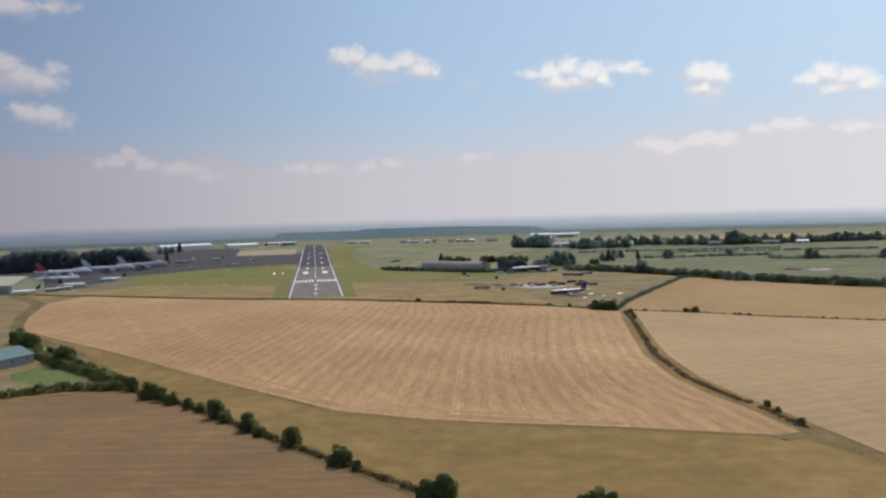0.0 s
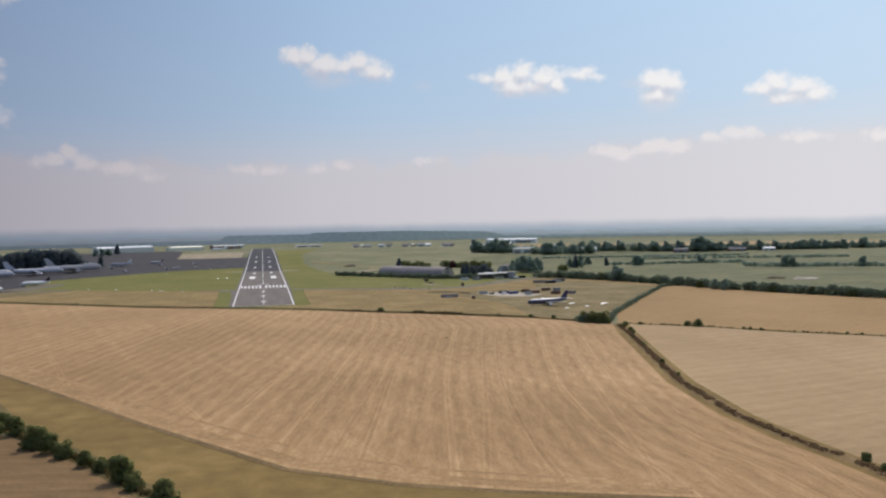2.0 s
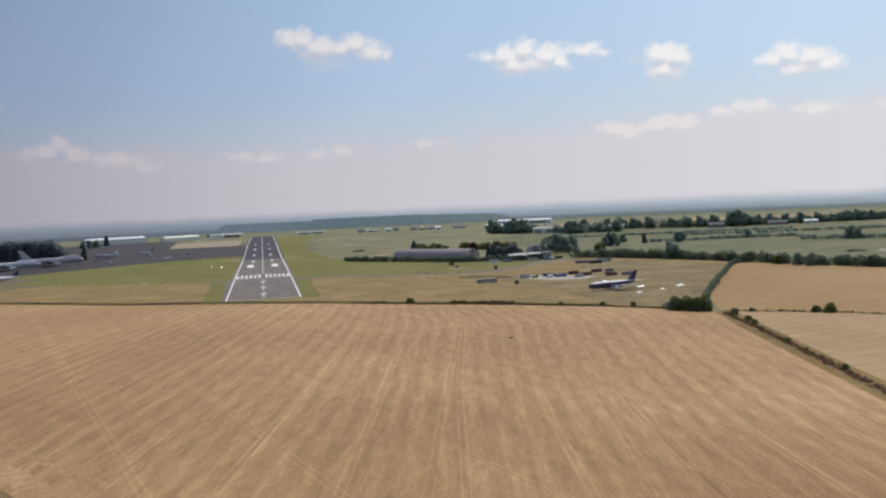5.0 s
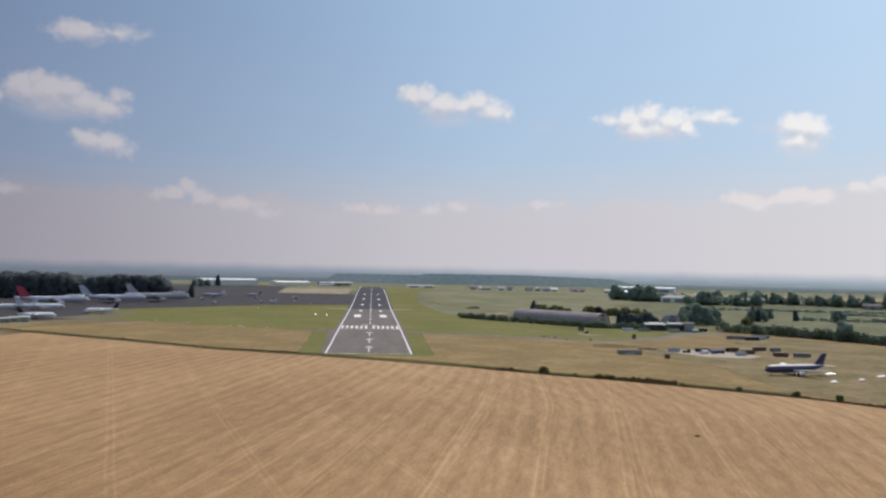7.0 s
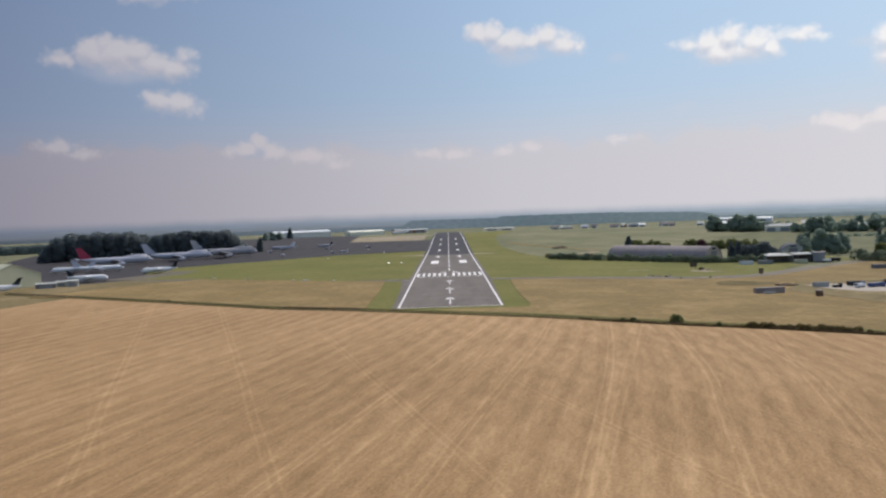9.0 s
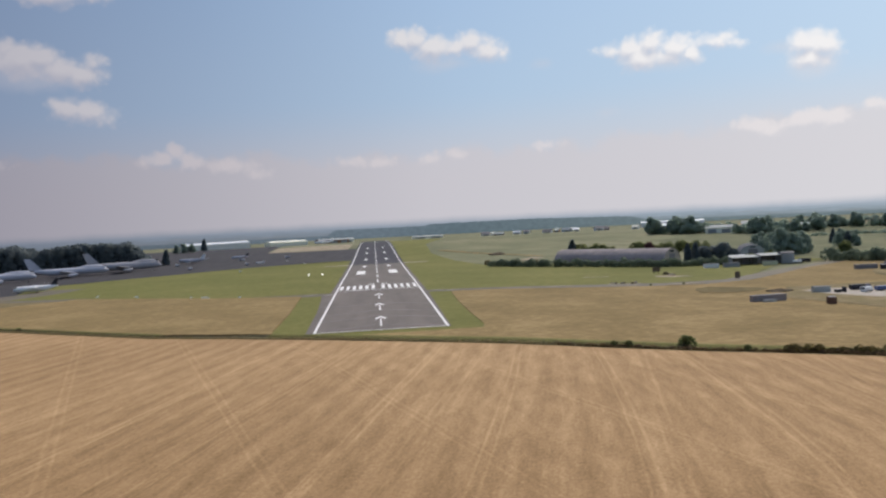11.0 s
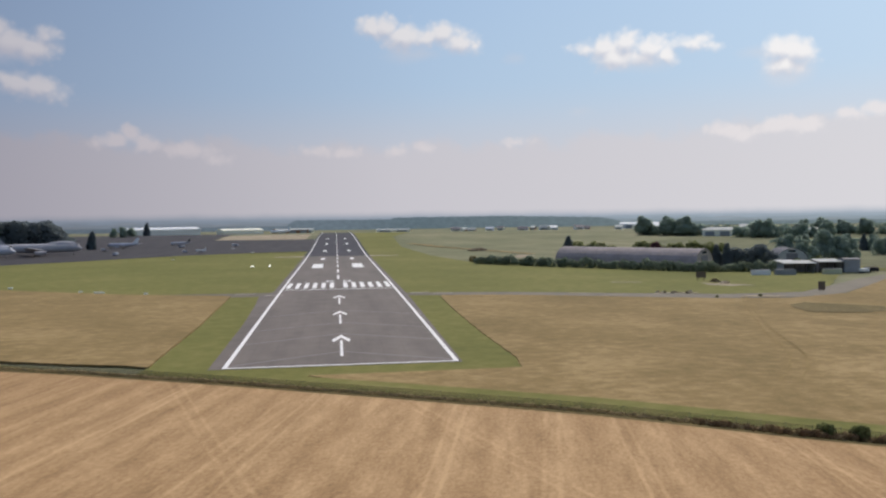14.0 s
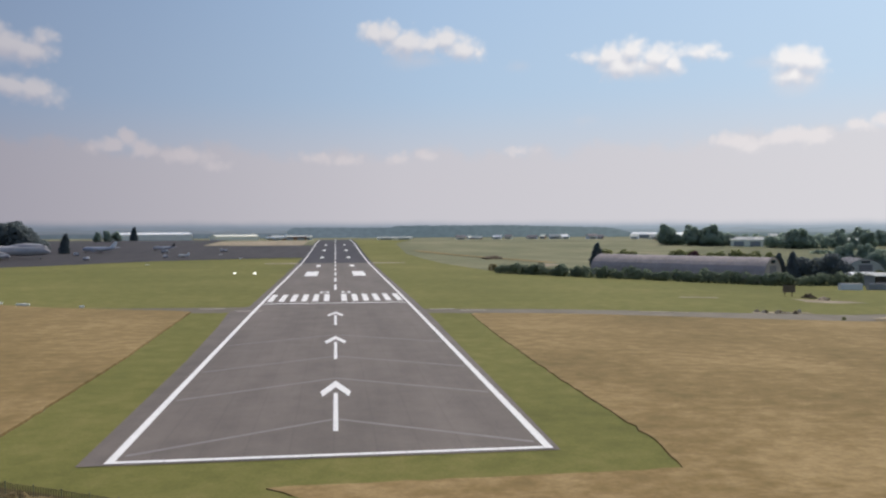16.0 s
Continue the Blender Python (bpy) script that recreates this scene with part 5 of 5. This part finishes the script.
airliner("parked white airliner behind another one", -322, 366, 200, 36, 1.9, M["white_paint"], M["grey_paint"], M["grey_paint"])
airliner("small white regional jet with a dark tail", -255, 238, 22, 27, 2.0, M["white_paint"], M["black_paint"], M["white_paint"], 4, True, True)
airliner("small white regional jet with a dark tail on grass", -233, 322, 198, 28, 2.0, M["white_paint"], M["black_paint"], M["white_paint"], 4, True, True)
airliner("small white regional jet with a black tail by a hangar", -277, 158, 204, 27, 2.0, M["white_paint"], M["black_paint"], M["white_paint"], 4, True, True)
airliner("retired navy and white airliner standing on dry grass", 201.5, -50, 192, 34, 1.95, M["navy_white"], M["navy_paint"], M["white_paint"], 2, group="", name="scrap_airliner")
airliner("small white aeroplane parked far off on the apron", -118, 600, 150, 11, 0.8, M["white_paint"], M["white_paint"], M["white_paint"], 2, True, False, name="light_aeroplane")
airliner("pale airliner parked by distant hangars", -96, 1330, 178, 36, 2.0, M["white_paint"], M["white_paint"], M["white_paint"])
airliner("pale airliner parked at the wood's end", -205, 690, 160, 34, 1.9, M["grey_paint"], M["white_paint"], M["grey_paint"])
airliner("small grey aeroplane on the dark apron", -160, 740, 200, 20, 1.2, M["grey_paint"], M["black_paint"], M["grey_paint"])


# ---- buildings ----
def gable_hall(label, x, y, rz, w, d, eaves, ridge, wall, roof, doors=1, windows=0, name="hangar", category="building", group=""):
    """Long side w along local x, depth d, ridge along the long side."""
    ob = thing(name, label, category, x, y, rz, group)
    bm = bmesh.new()
    prof = [(-d / 2, -0.5), (d / 2, -0.5), (d / 2, eaves), (0, ridge), (-d / 2, eaves)]
    ends = [[bm.verts.new((s * w / 2, py, pz)) for py, pz in prof] for s in (-1, 1)]
    for e in ends:
        bm.faces.new(e)
    for i in (0, 1, 4):
        j = (i + 1) % 5
        bm.faces.new((ends[0][i], ends[0][j], ends[1][j], ends[1][i]))
    bmesh.ops.recalc_face_normals(bm, faces=bm.faces[:])
    part("wall", bm, wall, ob)
    for s in (-1, 1):
        t = max(0.12, ridge * 0.015)
        part("roof_slope", slab([(-w / 2 - 0.4, s * (d / 2 + 0.5), eaves - 0.5 / (d / 2) * (ridge - eaves) + t), (w / 2 + 0.4, s * (d / 2 + 0.5), eaves - 0.5 / (d / 2) * (ridge - eaves) + t), (w / 2 + 0.4, 0, ridge + t), (-w / 2 - 0.4, 0, ridge + t)], (0, 0, t * 1.6)), roof, ob)
    for i in range(doors):
        part("door", box((-w / 2 + w * (i + 0.5) / doors, -d / 2 - 0.06, eaves * 0.38), (w / doors * 0.62, 0.2, eaves * 0.76)), M["grey_cladding"], ob)
    for i in range(windows):
        px = -w / 2 + w * (i + 0.5) / windows
        wi = part("window", box((px, -d / 2 - 0.05, eaves * 0.62), (1.3, 0.16, 1.1)), M["white_paint"], ob)
        part("pane", box((px, -d / 2 - 0.14, eaves * 0.62), (1.05, 0.05, 0.85)), M["dark_glass"], wi)
    return ob


# sage green hangar: gable to the airfield
gable_hall("large sage green hangar with a shallow pitched roof", -319, 206, -22, 74, 46, 8.5, 16.0, M["sage_cladding"], M["sage_roof"], 3)
for i, (x, y, w, h) in enumerate(((-262, 190, 12, 3.6), (-249, 200, 7, 4.4), (-258, 204, 7, 3.6))):
    gable_hall("small grey store hut near the hangar", x, y, 20, w, 5, h * 0.8, h, M[("dull_steel", "asbestos_roof", "sage_cladding")[i]], M["asbestos_roof"], 1, 0, "hut", "hut", "huts near the hangar")
gable_hall("long cream hangar with a white roof, far off", -314, 1432, 30, 128, 40, 11, 14.5, M["cream_cladding"], M["white_cladding"], 0)
gable_hall("low cream hangar far across the airfield", -185, 1520, 25, 80, 40, 8, 11, M["cream_cladding"], M["cream_cladding"], 0)
gable_hall("low grey brown shed far across the airfield", -95, 1640, 20, 70, 30, 7, 9.5, M["brick_wall"], M["asbestos_roof"], 3)
gable_hall("teal roofed barn beside a lawn", -150, -292, 62, 34, 18, 4.5, 8.0, M["grey_cladding"], M["teal_roof"], 2, 4, "barn")
patch("lawn", [(-128, -330), (-135, -312), (-126, -293), (-112, -306), (-98, -334), (-97, -346), (-112, -346)], M["lawn_green"], 0.14, "small bright green lawn between hedges", "lawn")


def arched_shed(label, x, y, rz, length, width, height, roof, end_mat, name="arched_shed"):
    """A half-round shed; ribs across the roof, a wall and door at the near end (+x)."""
    ob = thing(name, label, "shed", x, y, rz)
    bm = bmesh.new()
    seg, n = 14, max(2, int(length / 4))
    def arc(r):
        return [(math.cos(math.pi * i / seg) * width / 2 * r, math.sin(math.pi * i / seg) ** 0.8 * height * r - 0.3) for i in range(seg + 1)]
    rows = []
    for k in range(n + 1):
        for r, dx in ((1.0, -0.12), (1.008, 0.0), (1.0, 0.12)):
            xx = -length / 2 + length * k / n + dx
            rows.append([bm.verts.new((xx, py, pz)) for py, pz in arc(r)])
    for r0, r1 in zip(rows, rows[1:]):
        for i in range(seg):
            bm.faces.new((r0[i], r0[i + 1], r1[i + 1], r1[i]))
    bmesh.ops.recalc_face_normals(bm, faces=bm.faces[:])
    part("roof", bm, roof, ob)
    for s in (-1, 1):
        part("end_wall", slab([(s * (length / 2 - 0.3), py * 0.985, pz * 0.985) for py, pz in arc(1.0)], (0.2, 0, 0)), end_mat, ob)
        part("door", box((s * (length / 2 - 0.15), 0, height * 0.34), (0.16, width * 0.34, height * 0.62)), M["dull_steel"], ob)
        part("window", box((s * (length / 2 - 0.15), 0, height * 0.80), (0.14, width * 0.22, height * 0.12)), M["dark_glass"], ob)
    return ob


arched_shed("long grey half round storage shed", 170, 316, -48, 90, 24, 11.6, M["weathered_roof"], M["pale_plaster"])
arched_shed("dark half round hangar with a pale front", 286, 350, -108, 30, 20, 9.5, M["slate_roof"], M["asbestos_roof"])


def open_barn(label, x, y, rz, w, d, h, roof, name="barn"):
    ob = thing(name, label, "barn", x, y, rz)
    part("back_wall", box((0, d / 2, h / 2), (w, 0.2, h)), M["dull_steel"], ob)
    for s in (-1, 1):
        part("side_wall", box((s * w / 2, 0, h / 2), (0.2, d, h)), M["grey_cladding"], ob)
    for i in range(4):
        part("post", box((-w / 2 + w * i / 3, -d / 2, h / 2), (0.25, 0.25, h)), M["dark_wood"], ob)
    part("roof", slab([(-w / 2 - 0.5, -d / 2 - 0.8, h + 0.3), (w / 2 + 0.5, -d / 2 - 0.8, h + 0.3), (w / 2 + 0.5, d / 2 + 0.4, h + 1.2), (-w / 2 - 0.5, d / 2 + 0.4, h + 1.2)], (0, 0, 0.25)), roof, ob)
    return ob


open_barn("low open fronted barn with a pale roof", 236, 252, -8, 16, 10, 4.8, M["asbestos_roof"])
open_barn("low open fronted barn with a pale roof beside another", 253, 252, -8, 12, 10, 5.4, M["asbestos_roof"])
gable_hall("tall blue grey store next to barns", 263, 248, -8, 8, 7, 6.8, 7.2, M["grey_cladding"], M["dull_steel"], 1, 0, "store")
gable_hall("pale flat roofed hut before conifers", 252, 296, 0, 12, 6, 3.4, 4.2, M["white_cladding"], M["white_cladding"], 1, 0, "hut")


def container(label, x, y, rz, l, mat, name="container", h=2.6, w=2.45, group="", lift=0.0):
    ob = thing(name, label, "container", x, y, rz, group, lift)
    bm = box((0, 0, h / 2), (l, w, h), 0, 0.03)
    for i in range(int(l / 0.6)):
        px = -l / 2 + 0.3 + i * 0.6
        for s in (-1, 1):
            add_box(bm, (px, s * w / 2, h / 2), (0.28, 0.09, h * 0.86))
    part("body", bm, mat, ob)
    for s in (-1, 1):
        part("door", box((l / 2 + 0.03, s * w / 4, h / 2), (0.06, w / 2 - 0.08, h * 0.92)), mat, ob)
    part("roof", box((0, 0, h + 0.03), (l - 0.1, w - 0.1, 0.06)), M["dull_steel"], ob)
    return ob


def vehicle(label, x, y, rz, l, mat, cab_mat, name="truck", box_h=2.4, group=""):
    """Cab in front (+x), a box or flat body behind, wheels below."""
    ob = thing(name, label, "vehicle", x, y, rz, group)
    part("cab", box((l * 0.37, 0, 1.45), (l * 0.24, 2.2, 2.0), 0, 0.22), cab_mat, ob)
    part("windscreen", box((l * 0.49, 0, 1.85), (0.08, 1.8, 0.75)), M["dark_glass"], ob)
    part("body", box((-l * 0.12, 0, 0.9 + box_h / 2), (l * 0.70, 2.3, box_h), 0, 0.06), mat, ob)
    part("chassis", box((0, 0, 0.7), (l * 0.94, 1.0, 0.3)), M["black_paint"], ob)
    for fx in (0.36, -0.22, -0.36):
        for s in (-1, 1):
            part("wheel", tube((l * fx, s * 0.75, 0.5), (l * fx, s * 1.1, 0.5), 0.5, None, 14), M["rubber"], ob)
    return ob


container("pale sleek tank trailer before the barns", 208, 236, -6, 9, M["white_cladding"], "tank_trailer", 2.6)
container("grey portable cabin beside barns", 221, 236, -6, 10, M["grey_cladding"], "portable_cabin", 2.7)
container("grey green portable cabin beside barns", 246, 236, -6, 9, M["sage_cladding"], "portable_cabin", 2.7)
vehicle("white van parked next to the barns", 266, 240, 20, 6, M["white_paint"], M["white_paint"], "van", 1.4)
vehicle("dark lorry parked next to the barns", 274, 246, 15, 9, M["black_paint"], M["black_paint"], "lorry", 1.8)
# scrap yard on the meadow
patch("yard", [(178, 66), (192, 72), (215, 60), (228, 40), (214, 26), (190, 30), (180, 48)], M["concrete"], 0.34, "pale bare concrete yard with scrap and vehicles", "yard")
container("long grey trailer on dry grass", 146, 30, 8, 14, M["weathered_roof"], "trailer")
container("low pale crate beside a trailer", 145, 27, 8, 5, M["asbestos_roof"], "crate", 1.1, 2.0)
container("small rust red container on dry grass", 162, 14, 75, 4.5, M["rust"], "container", 2.7)
container("pale grey portable cabin at the yard's edge", 181, 56, 0, 7, M["asbestos_roof"], "portable_cabin", 2.6)
vehicle("blue lorry with a white load in the yard", 206, 52, 10, 9, M["blue_paint"], M["blue_paint"], "lorry", 1.4)
vehicle("white van parked in the yard", 197, 50, -150, 6, M["white_paint"], M["white_paint"], "van", 1.4)
vehicle("dark lorry parked in the yard", 200, 60, 5, 9, M["black_paint"], M["navy_paint"], "lorry", 1.6)
vehicle("dark car parked on the yard's edge", 187, 52, 0, 4.4, M["black_paint"], M["black_paint"], "car", 0.6)
container("pale grey container in the yard", 216, 42, 5, 6, M["asbestos_roof"], "container")
container("dark brown container in the yard", 226, 55, 0, 8, M["rust"], "container")
vehicle("dark crane lorry beside the yard", 222, 68, 170, 8, M["rust"], M["black_paint"], "lorry", 1.8)
for i, (x, y, rz, l, k) in enumerate(((243, 76, 5, 8, "rust"), (252, 73, 5, 6, "dull_steel"), (240, 42, -8, 8, "rust"), (252, 40, -8, 9, "dull_steel"), (268, 168, -6, 12, "dull_steel"), (282, 164, -6, 14, "asbestos_roof"), (276, 158, -6, 10, "black_paint"), (292, 178, -20, 12, "dull_steel"))):
    container("weathered storage container on dry grass", x, y, rz, l, M[k], "container", group="scattered containers")
# broken aeroplane parts near the retired airliner
for i, (x, y, rz, l) in enumerate(((244, -50, 20, 4.5), (247, -48, 80, 3), (207, -74, 10, 3.2), (226, -64, 15, 3), (222, -44, 5, 5))):
    ob = thing("wreck_panel", "pale broken wing panel lying on grass", "aircraft part", x, y, rz, "aeroplane wreckage")
    part("skin", slab([(-l / 2, -1.0, 0.5), (l / 2, -0.6, 0.7), (l / 2 - 0.8, 0.8, 1.1), (-l / 2 + 0.5, 1.1, 0.6)], (0, 0, 0.2)), M["white_paint"], ob)
    part("rib", box((0, 0, 0.3), (l * 0.7, 0.3, 0.6)), M["dull_steel"], ob)


def heap(name, label, x, y, r, h, mat):
    bm = bmesh.new()
    bmesh.ops.create_icosphere(bm, subdivisions=3, radius=1.0)
    for v in bm.verts:
        k = 0.75 + 0.5 * noise.noise(v.co * 2.3 + Vector((x, y, 0)))
        v.co = Vector((v.co.x * r * k, v.co.y * r * 0.6 * k, max(-0.2, v.co.z * h * k)))
    ob = link_mesh(name, bm, mat)
    ob.matrix_basis = pose(x, y, land(x, y) - 0.05, 0, 0, random.uniform(0, 180))
    return tagged(ob, label, "heap")


heap("earth_mound", "long low mound of brown earth", 168, 66, 8, 1.6, M["dirt"])
heap("rubble_heap", "brown heap of rubble beside a sign board", 163, 190, 3.2, 1.9, M["dirt"])
heap("rubble_heap", "brown heap of rubble on the grass", 163, 181, 3.0, 1.5, M["rubble"])
patch("bare_earth", [(152, 172), (160, 168), (172, 171), (170, 177), (160, 181), (154, 186)], M["bare_earth"], 0.12, "pale trodden earth round a rubble heap", "earth", 6.0, ragged=1.2)
heap("rubble_heap", "pale grey rubble spread in the pasture", 520, 105, 20, 2.0, M["concrete"])
heap("rubble_heap", "dark heap of scrap in the pasture", 500, 122, 12, 2.2, M["dirt"])
heap("spoil_bank", "low dark bank in the far grass", 120, 560, 14, 2.5, M["dirt"])
for i in range(14):
    x, y = 116 + i * 1.0 + random.uniform(-0.6, 0.6), 135.8 + random.uniform(-1.8, 1.8)
    ob = heap("stone", "loose pale stone beside the taxiway", x, y, random.uniform(0.6, 1.3), random.uniform(0.6, 1.2), M[("rubble", "concrete", "dark_wood", "rubble")[i % 4]])
    tagged(ob, category="stone", group="stones by the taxiway")


# ---- airfield furniture ----
def sign_board(label, x, y, rz, w, h, leg, mat):
    ob = thing("sign_board", label, "sign", x, y, rz)
    part("board", box((0, 0, leg + h / 2), (w, 0.18, h), 0, 0.03), mat, ob)
    for s in (-1, 1):
        part("post", box((s * w * 0.3, 0.14, (leg + h) / 2 - 0.2), (0.16, 0.16, leg + h)), M["dark_wood"], ob)
        part("brace", tube((s * w * 0.3, 1.4, 0), (s * w * 0.3, 0.2, leg + h * 0.6), 0.06), M["dark_wood"], ob)
    return ob


sign_board("large weathered brown board on posts", 160, 198, -8, 4.4, 2.7, 1.4, M["board"])
sign_board("dark brown board standing at the taxiway", 184, 143, -8, 2.6, 3.2, 0.5, M["board"])

m, n, l, b = nodes_of("lamp_glow")
b.inputs["Base Color"].default_value = (0.9, 0.9, 0.85, 1)
b.inputs["Emission Color"].default_value = (1.0, 0.97, 0.88, 1)
b.inputs["Emission Strength"].default_value = 5.0
M["lamp_glow"] = m


def papi(x, y, glow):
    ob = thing("approach_light", "white approach slope light unit on short legs", "light", x, y, 0, "approach slope lights")
    part("housing", box((0, 0, 0.9), (1.3, 1.1, 0.6), 0, 0.05), M["grey_paint"], ob)
    part("lens", box((0, -0.57, 0.9), (0.75, 0.06, 0.42)), M[glow], ob)
    for s in (-1, 1):
        part("leg", box((s * 0.55, 0, 0.3), (0.1, 0.1, 0.65)), M["metal"], ob)


papi(-49.5, 344, "lamp_glow")
papi(-39.5, 343, "lamp_glow")


def marker(x, y, w=1.6):
    ob = thing("marker_board", "small white marker board in the grass", "marker", x, y, 0, "marker boards")
    part("board", box((0, 0, 0.5), (w, 0.9, 0.5), 0, 0.06), M["white_paint"], ob)
    for s in (-1, 1):
        part("leg", box((s * w * 0.35, 0, 0.15), (0.08, 0.08, 0.5)), M["metal"], ob)


for x, y, w in ((-92, 178, 2.6), (-90, 177, 1.5), (-100, 184, 1.2), (-136, 212, 1.8), (-164, 232, 1.6), (-72, 168, 1.2), (-118, 470, 2.0), (-70, 560, 2.0), (-95, 640, 1.8)):
    marker(x, y, w)
for x, y in ((-130, 590), (-180, 560), (-210, 640), (-150, 690), (-250, 600), (-100, 700)):
    vehicle("pale vehicle parked on the dark apron", x, y, random.uniform(0, 180), 6, M["grey_paint"], M["white_paint"], "van", 1.2, "vehicles on the apron")

# ---- far houses and sheds ----
def house(x, y, rz, w, wall, roof, h=5.5):
    return gable_hall("small distant house with a pitched roof", x, y, rz, w, 8, h, h + 3.2, M[wall], M[roof], 1, 3, "house", "house", "distant houses")


random.seed(5)
for i, f in enumerate((0.05, 0.10, 0.14, 0.24, 0.29, 0.42, 0.47, 0.52, 0.56, 0.68, 0.73, 0.86, 0.93)):
    x, y = 205 + 280 * f, 1400 - 290 * f + random.uniform(-14, 14)
    house(x, y, random.uniform(-40, 20), random.uniform(8, 20), ("cream_cladding", "white_cladding", "brick_wall", "white_cladding")[i % 4], ("weathered_roof", "cream_cladding", "asbestos_roof", "white_cladding", "weathered_roof")[i % 5], random.uniform(2.4, 4.2))
for x, y, rz, w, d, e, r, wa, ro in ((455, 990, -20, 40, 25, 6, 9, "white_cladding", "white_cladding"), (470, 985, -20, 26, 20, 8, 13, "white_cladding", "white_cladding"), (640, 1500, -25, 130, 40, 9, 12, "white_cladding", "white_cladding"),
                                   (520, 840, -25, 40, 22, 8, 12, "grey_cladding", "asbestos_roof"), (450, 800, -25, 34, 20, 7, 10, "cream_cladding", "asbestos_roof"), (560, 770, -25, 30, 18, 6, 9, "white_cladding", "asbestos_roof"), (700, 700, -20, 24, 12, 5, 8, "brick_wall", "slate_roof"),
                                   (860, 690, -15, 22, 10, 4, 6, "white_cladding", "white_cladding"), (800, 690, -15, 30, 12, 4, 7, "brick_wall", "slate_roof"), (790, 222, -10, 16, 10, 5, 8, "white_cladding", "asbestos_roof"), (-80, 1750, 10, 60, 20, 6, 9, "cream_cladding", "asbestos_roof"), (120, 1640, 0, 70, 20, 4, 6, "cream_cladding", "asbestos_roof")):
    gable_hall("distant farm shed among trees", x, y, rz, w, d, e, r, M[wa], M[ro], 2, 0, "farm_shed", "building", "distant farm sheds")

# pale far fields
patch("far_field", [(420, 1010), (700, 880), (980, 800), (1300, 700), (1500, 760), (1200, 950), (800, 1060), (520, 1180)], M["pale_stubble"], 0.05, "distant pale harvested field", "field", 60.0, straight(70))
patch("far_field", [(-700, 900), (-560, 870), (-500, 960), (-640, 1010)], M["dry_grass"], 0.05, "distant pale dry field", "field", 60.0)
patch("dirt_track", [(70, 700), (95, 620), (125, 560), (150, 500), (158, 503), (132, 565), (102, 625), (78, 703)], M["dry_grass"], 0.15, "faint pale track across the grass", "track")


# ---- perimeter fence ----
def fence():
    ob = tagged(new("fence"), "dark brown paling fence with steel posts along the field", "fence")
    post = box((0, 0, 0.68), (0.08, 0.08, 1.42))
    add_box(post, (0, 0, 1.41), (0.11, 0.11, 0.05))
    first = part("post", post, M["fence_steel"], ob)
    V, F = [], []

    def bar(p, q, w):
        d = (q - p).normalized()
        s = d.cross(Vector((0, 0, 1)))
        s = (s.normalized() if s.length > 0.1 else Vector((1, 0, 0))) * w
        t = s.cross(d).normalized() * w
        i = len(V)
        for e in (p, q):
            V.extend([e + s, e + t, e - s, e - t])
        F.extend([(i + k, i + (k + 1) % 4, i + 4 + (k + 1) % 4, i + 4 + k) for k in range(4)])

    line = HEDGE[1:14]
    made = pieces = 0
    stake = bpy.data.meshes.new("paling")
    bm = box((0, 0, 0.82), (0.072, 0.072, 1.56), 33)
    bm.to_mesh(stake)
    bm.free()
    stake.materials.append(M["paling"])
    prev = None
    for x, y in along(line, 3.0):
        here = Vector((x, y, land(x, y)))
        o = first if made == 0 else new("post", first.data)
        if made:
            o.parent = ob
        o.matrix_basis = Matrix.Translation(here) @ Matrix.Rotation(random.uniform(-0.03, 0.03), 4, "X")
        made += 1
        if prev is not None and (here - prev).length < 7:
            for z in (0.15, 0.72, 1.28):
                bar(prev + Vector((0, 0, z)), here + Vector((0, 0, z)), 0.022)
            k = int((here - prev).length / 0.27)
            for j in range(1, k):
                p = prev.lerp(here, j / k)
                h = random.uniform(1.20, 1.32)
                if -22 < p.x < 46 and pieces < 300:
                    o = new("paling", stake)
                    o.parent = ob
                    o.matrix_basis = Matrix.Translation(p) @ Matrix.Diagonal((1, 1, h / 1.6, 1))
                    pieces += 1
                else:
                    bar(p + Vector((0, 0, 0.05)), p + Vector((0, 0, h)), 0.05)
        prev = here
    me = bpy.data.meshes.new("paling_run")
    me.from_pydata([tuple(v) for v in V], [], F)
    me.materials.append(M["paling"])
    w = tagged(new("paling_run", me), kind="stuff")
    w.parent = ob


fence()
